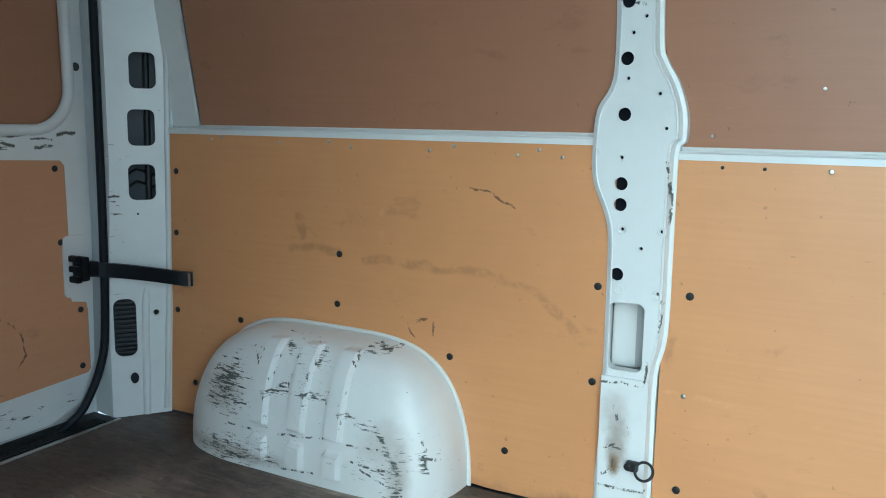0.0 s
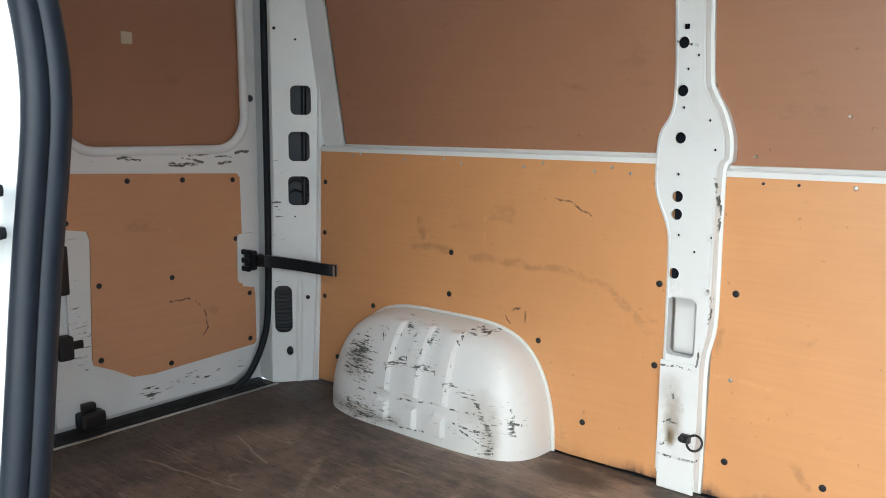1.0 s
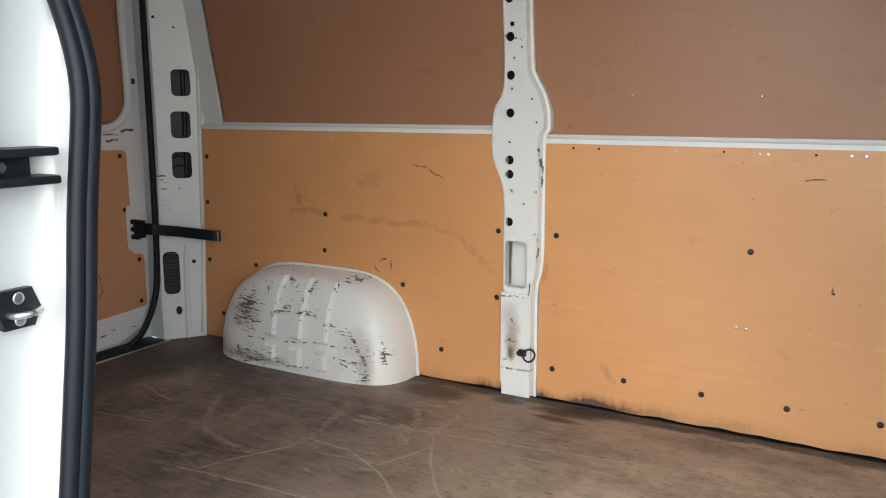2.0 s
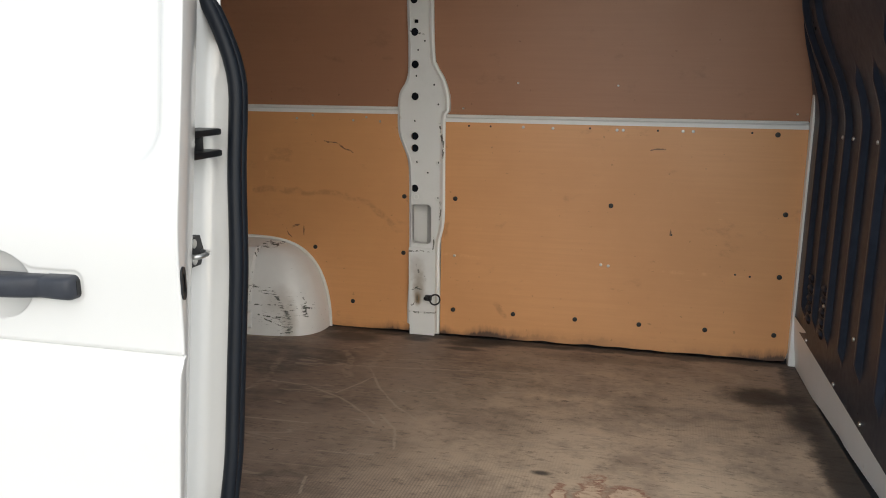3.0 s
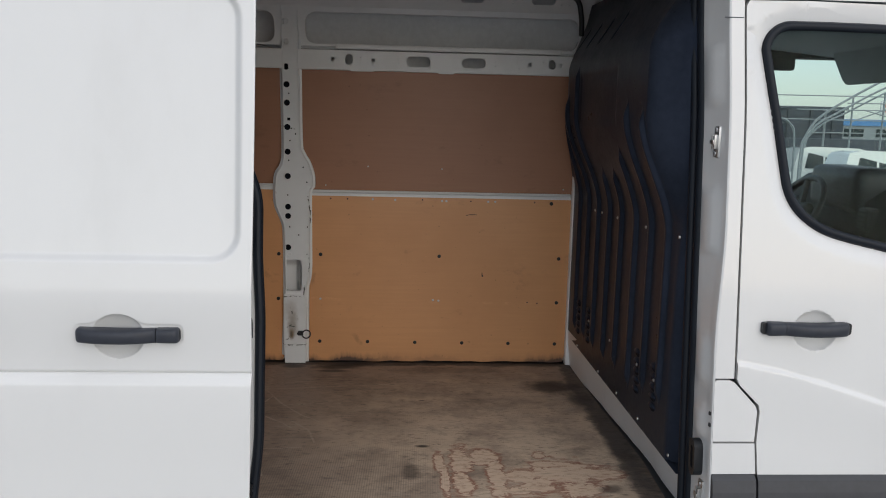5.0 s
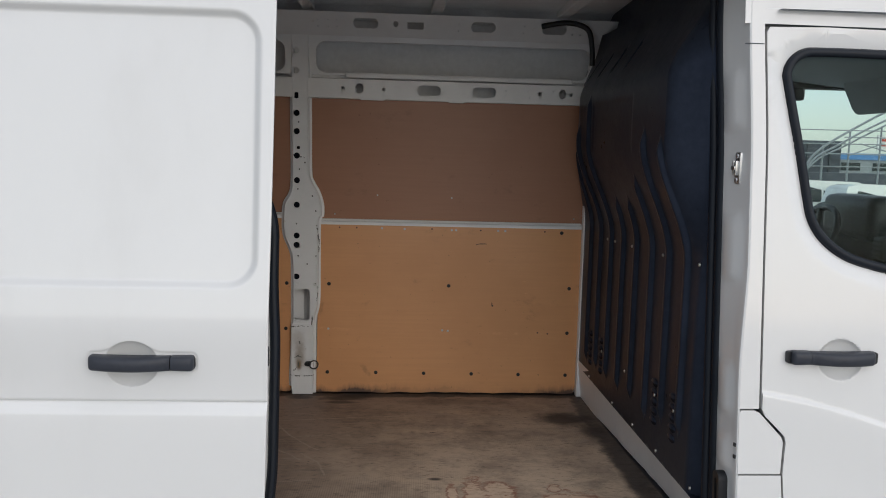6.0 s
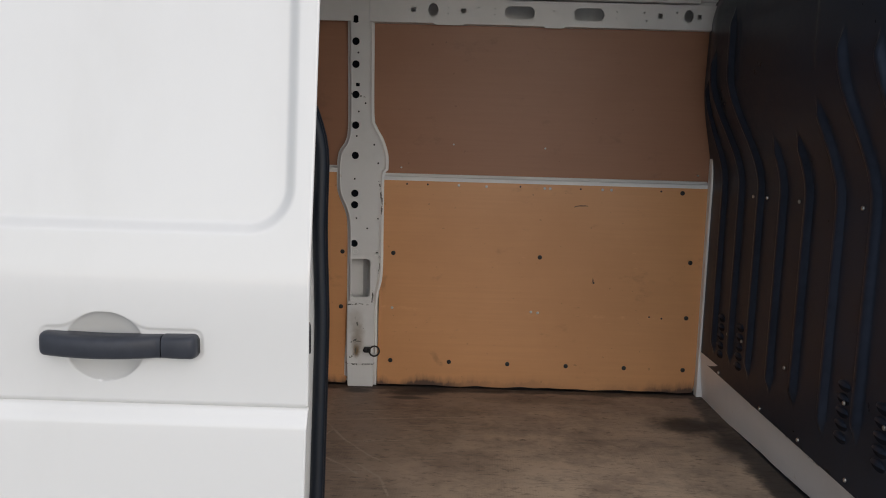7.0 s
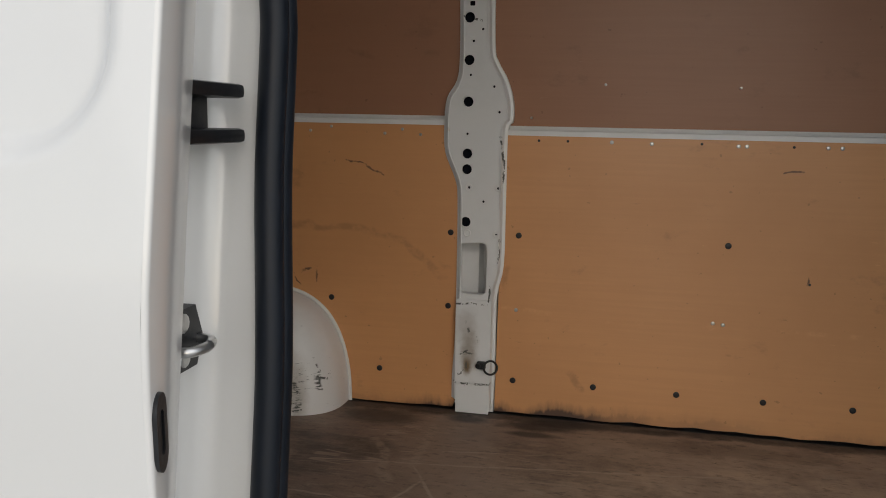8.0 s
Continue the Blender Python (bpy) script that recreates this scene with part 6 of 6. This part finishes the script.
# ---- the yard beyond the cab ----
def car(name, x, y, rz, label):
    c = group_of(name, label, "car", group="parked cars", at=(x, y, yard(y)))
    c.rotation_euler = (0, 0, radians(rz))
    c.scale = (1.0, 1.0, 1.04)
    L, Wd = 4.4, 1.75
    prof = [(-2.2, 0.45), (-2.2, 0.95), (-2.05, 1.10), (-1.85, 1.75), (-1.5, 1.83), (0.2, 1.80), (0.55, 1.70), (1.15, 1.12), (2.0, 0.92), (2.2, 0.70), (2.2, 0.40), (-2.0, 0.35)]
    bm = bmesh.new()
    ring = lambda s, k: [Vector((u * k, s * Wd / 2 * (1 - 0.12 * step(v, 1.0, 1.8)), v)) for u, v in prof]
    a, b = ring(-1, 1), ring(1, 1)
    strip(bm, a, b)
    bm.faces.new([bm.verts.new(p) for p in a])
    bm.faces.new([bm.verts.new(p) for p in b])
    bmesh.ops.remove_doubles(bm, verts=bm.verts, dist=1e-4)
    bmesh.ops.bevel(bm, geom=bm.edges[:], offset=0.05, segments=2, affect="EDGES")
    part("body", bm, M_OUT, c, smooth=40)
    for s in (-1, 1):
        for u0, u1, name2 in ((-1.7, -1.05, "rear_window"), (-0.98, -0.1, "side_window"), (-0.02, 0.75, "front_window")):
            bm = bmesh.new()
            top = 1.66
            cut = 0.35 if u1 > 0.5 else 0.0
            sk = lambda v: s * (Wd / 2 * (1 - 0.12 * step(v, 1.0, 1.8)) + 0.006)
            pts = [(u0, 1.15), (u1 + (0.12 if cut else 0), 1.15), (u1 - cut, top), (u0 + (0.12 if u0 < -1.5 else 0), top)]
            bm.faces.new([bm.verts.new((u, sk(v), v)) for u, v in pts])
            part(name2, bm, M_CARGLASS, c)
        for u in (-1.35, 1.35):
            bm = bmesh.new()
            tube(bm, [(u, s * (Wd / 2 - 0.2), 0.32), (u, s * (Wd / 2 + 0.01), 0.32)], 0.32, 20, up=(0, 0, 1))
            part("wheel", bm, M_BLACK, c)
        for u in (-0.55, 0.45):
            bm = boxes(((u, s * Wd / 2 - 0.02, 1.0), (u + 0.2, s * Wd / 2 + 0.03, 1.04)))
            part("door_handle", bm, M_BLACK, c)
    return c


car("parked_car", 16.45, 22.9, -4, "white parked estate car with dark windows")
car("parked_car", 16.6, 26.4, -4, "white parked estate car with dark windows")
car("parked_car", 10.6, 24.5, 20, "white parked estate car with dark windows")
# added dark wall in place of the dark hedge band behind the cars
hedge = group_of("hedge_band_wall", "low dark grey wall standing in for a hedge", "ramp")
part("wall", boxes(((13.0, 28.0, yard(30)), (24.0, 28.4, 1.46)), bevel=0.03), M_SLATE, hedge)
part("kerb", boxes(((13.0, 27.8, yard(30)), (24.0, 27.99, 0.1)), bevel=0.03), M_GALV, hedge)
shed = group_of("warehouse", "long dark grey clad warehouse", "building")
part("wall", boxes(((4.0, 30.0, yard(30)), (18.5, 40.0, 2.60))), M_SLATE, shed)
part("roof", boxes(((3.9, 29.9, 2.60), (18.6, 40.2, 2.70))), M_SLATE, shed)
repeat("cladding_seam", boxes(((4.0, 29.96, 0), (18.5, 29.995, 0.03))), M_DARK, shed, [(0, 0, z) for z in lin(0.6, 2.3, 5)])
repeat("cladding_post", boxes(((0, 29.95, 0), (0.06, 29.994, 2.6))), M_DARK, shed, [(x, 0, 0) for x in lin(5.0, 18.0, 14)])
hall = group_of("blue_hall", "low grey hall with a blue band", "building")
part("wall", boxes(((22.0, 38.0, yard(38)), (60.0, 46.0, 2.0))), M_GALV, hall)
part("band", boxes(((21.9, 37.9, 2.0), (60.0, 46.0, 2.32))), M_BLUE, hall)
repeat("window", boxes(((0, 37.95, 1.45), (1.0, 37.99, 1.85))), M_CARGLASS, hall, [(x, 0, 0) for x in lin(23.0, 43.0, 12)])
sign = group_of("sign_board", "white board with red and dark bars", "sign")
part("board", boxes(((18.80, 28.0, 2.33), (21.2, 28.08, 2.92))), M_SIGN, sign)
part("post", boxes(((19.6, 28.09, yard(28)), (19.72, 28.2, 2.4))), M_GALV, sign)
part("print", boxes(((18.95, 27.96, 2.68), (19.9, 27.998, 2.78)), ((18.95, 27.96, 2.50), (20.4, 27.998, 2.54))), M_RED, sign)
gantry = group_of("steel_canopy", "galvanised tubular canopy frame with curved ribs", "canopy frame")
# curved ribs that rise and lean over the bay, from near to far
for y, pts in ((20.0, ((11.78, -0.7), (11.80, 1.18), (11.88, 1.58), (12.13, 2.03), (12.56, 2.38), (13.33, 2.85), (14.25, 3.35), (16.0, 4.2))),
               (26.0, ((14.95, -0.7), (14.96, 1.2), (15.10, 1.60), (15.54, 2.01), (16.32, 2.40), (17.69, 3.13), (19.5, 4.0))),
               (23.0, ((13.35, -0.7), (13.38, 1.2), (13.48, 1.58), (13.80, 2.0), (14.45, 2.38), (15.55, 3.0), (17.0, 3.7))),
               (25.0, ((13.2, -0.7), (13.25, 2.0), (13.5, 2.16), (13.85, 2.0), (14.05, 1.5), (14.1, -0.7)))):
    bm = bmesh.new()
    tube(bm, smooth_line([(x, y, z) for x, z in pts], 6), 0.033, 6)
    part("rib", bm, M_GALV, gantry, smooth=60)
for x, z0 in ((16.55, 2.96), (17.69, 3.16), (18.9, 3.16), (15.6, 2.5), (21.0, 3.2)):
    bm = bmesh.new()
    tube(bm, [(x, 26.0, yard(26)), (x, 26.0, z0)], 0.032, 6)
    part("upright", bm, M_GALV, gantry)
for (x0, za), (x1, zb) in (((9.0, 2.95), (26.0, 3.02)), ((12.0, 2.16), (26.0, 2.13)), ((16.3, 2.74), (26.0, 2.80)), ((14.5, 2.49), (19.0, 2.52)), ((16.9, 2.52), (18.6, 2.1)), ((16.5, 2.1), (17.7, 2.55)), ((15.0, 1.7), (22.0, 1.72))):
    bm = bmesh.new()
    tube(bm, [(x0, 25.9, za), (x1, 25.9, zb)], 0.022, 6)
    part("cross_rail", bm, M_GALV, gantry)
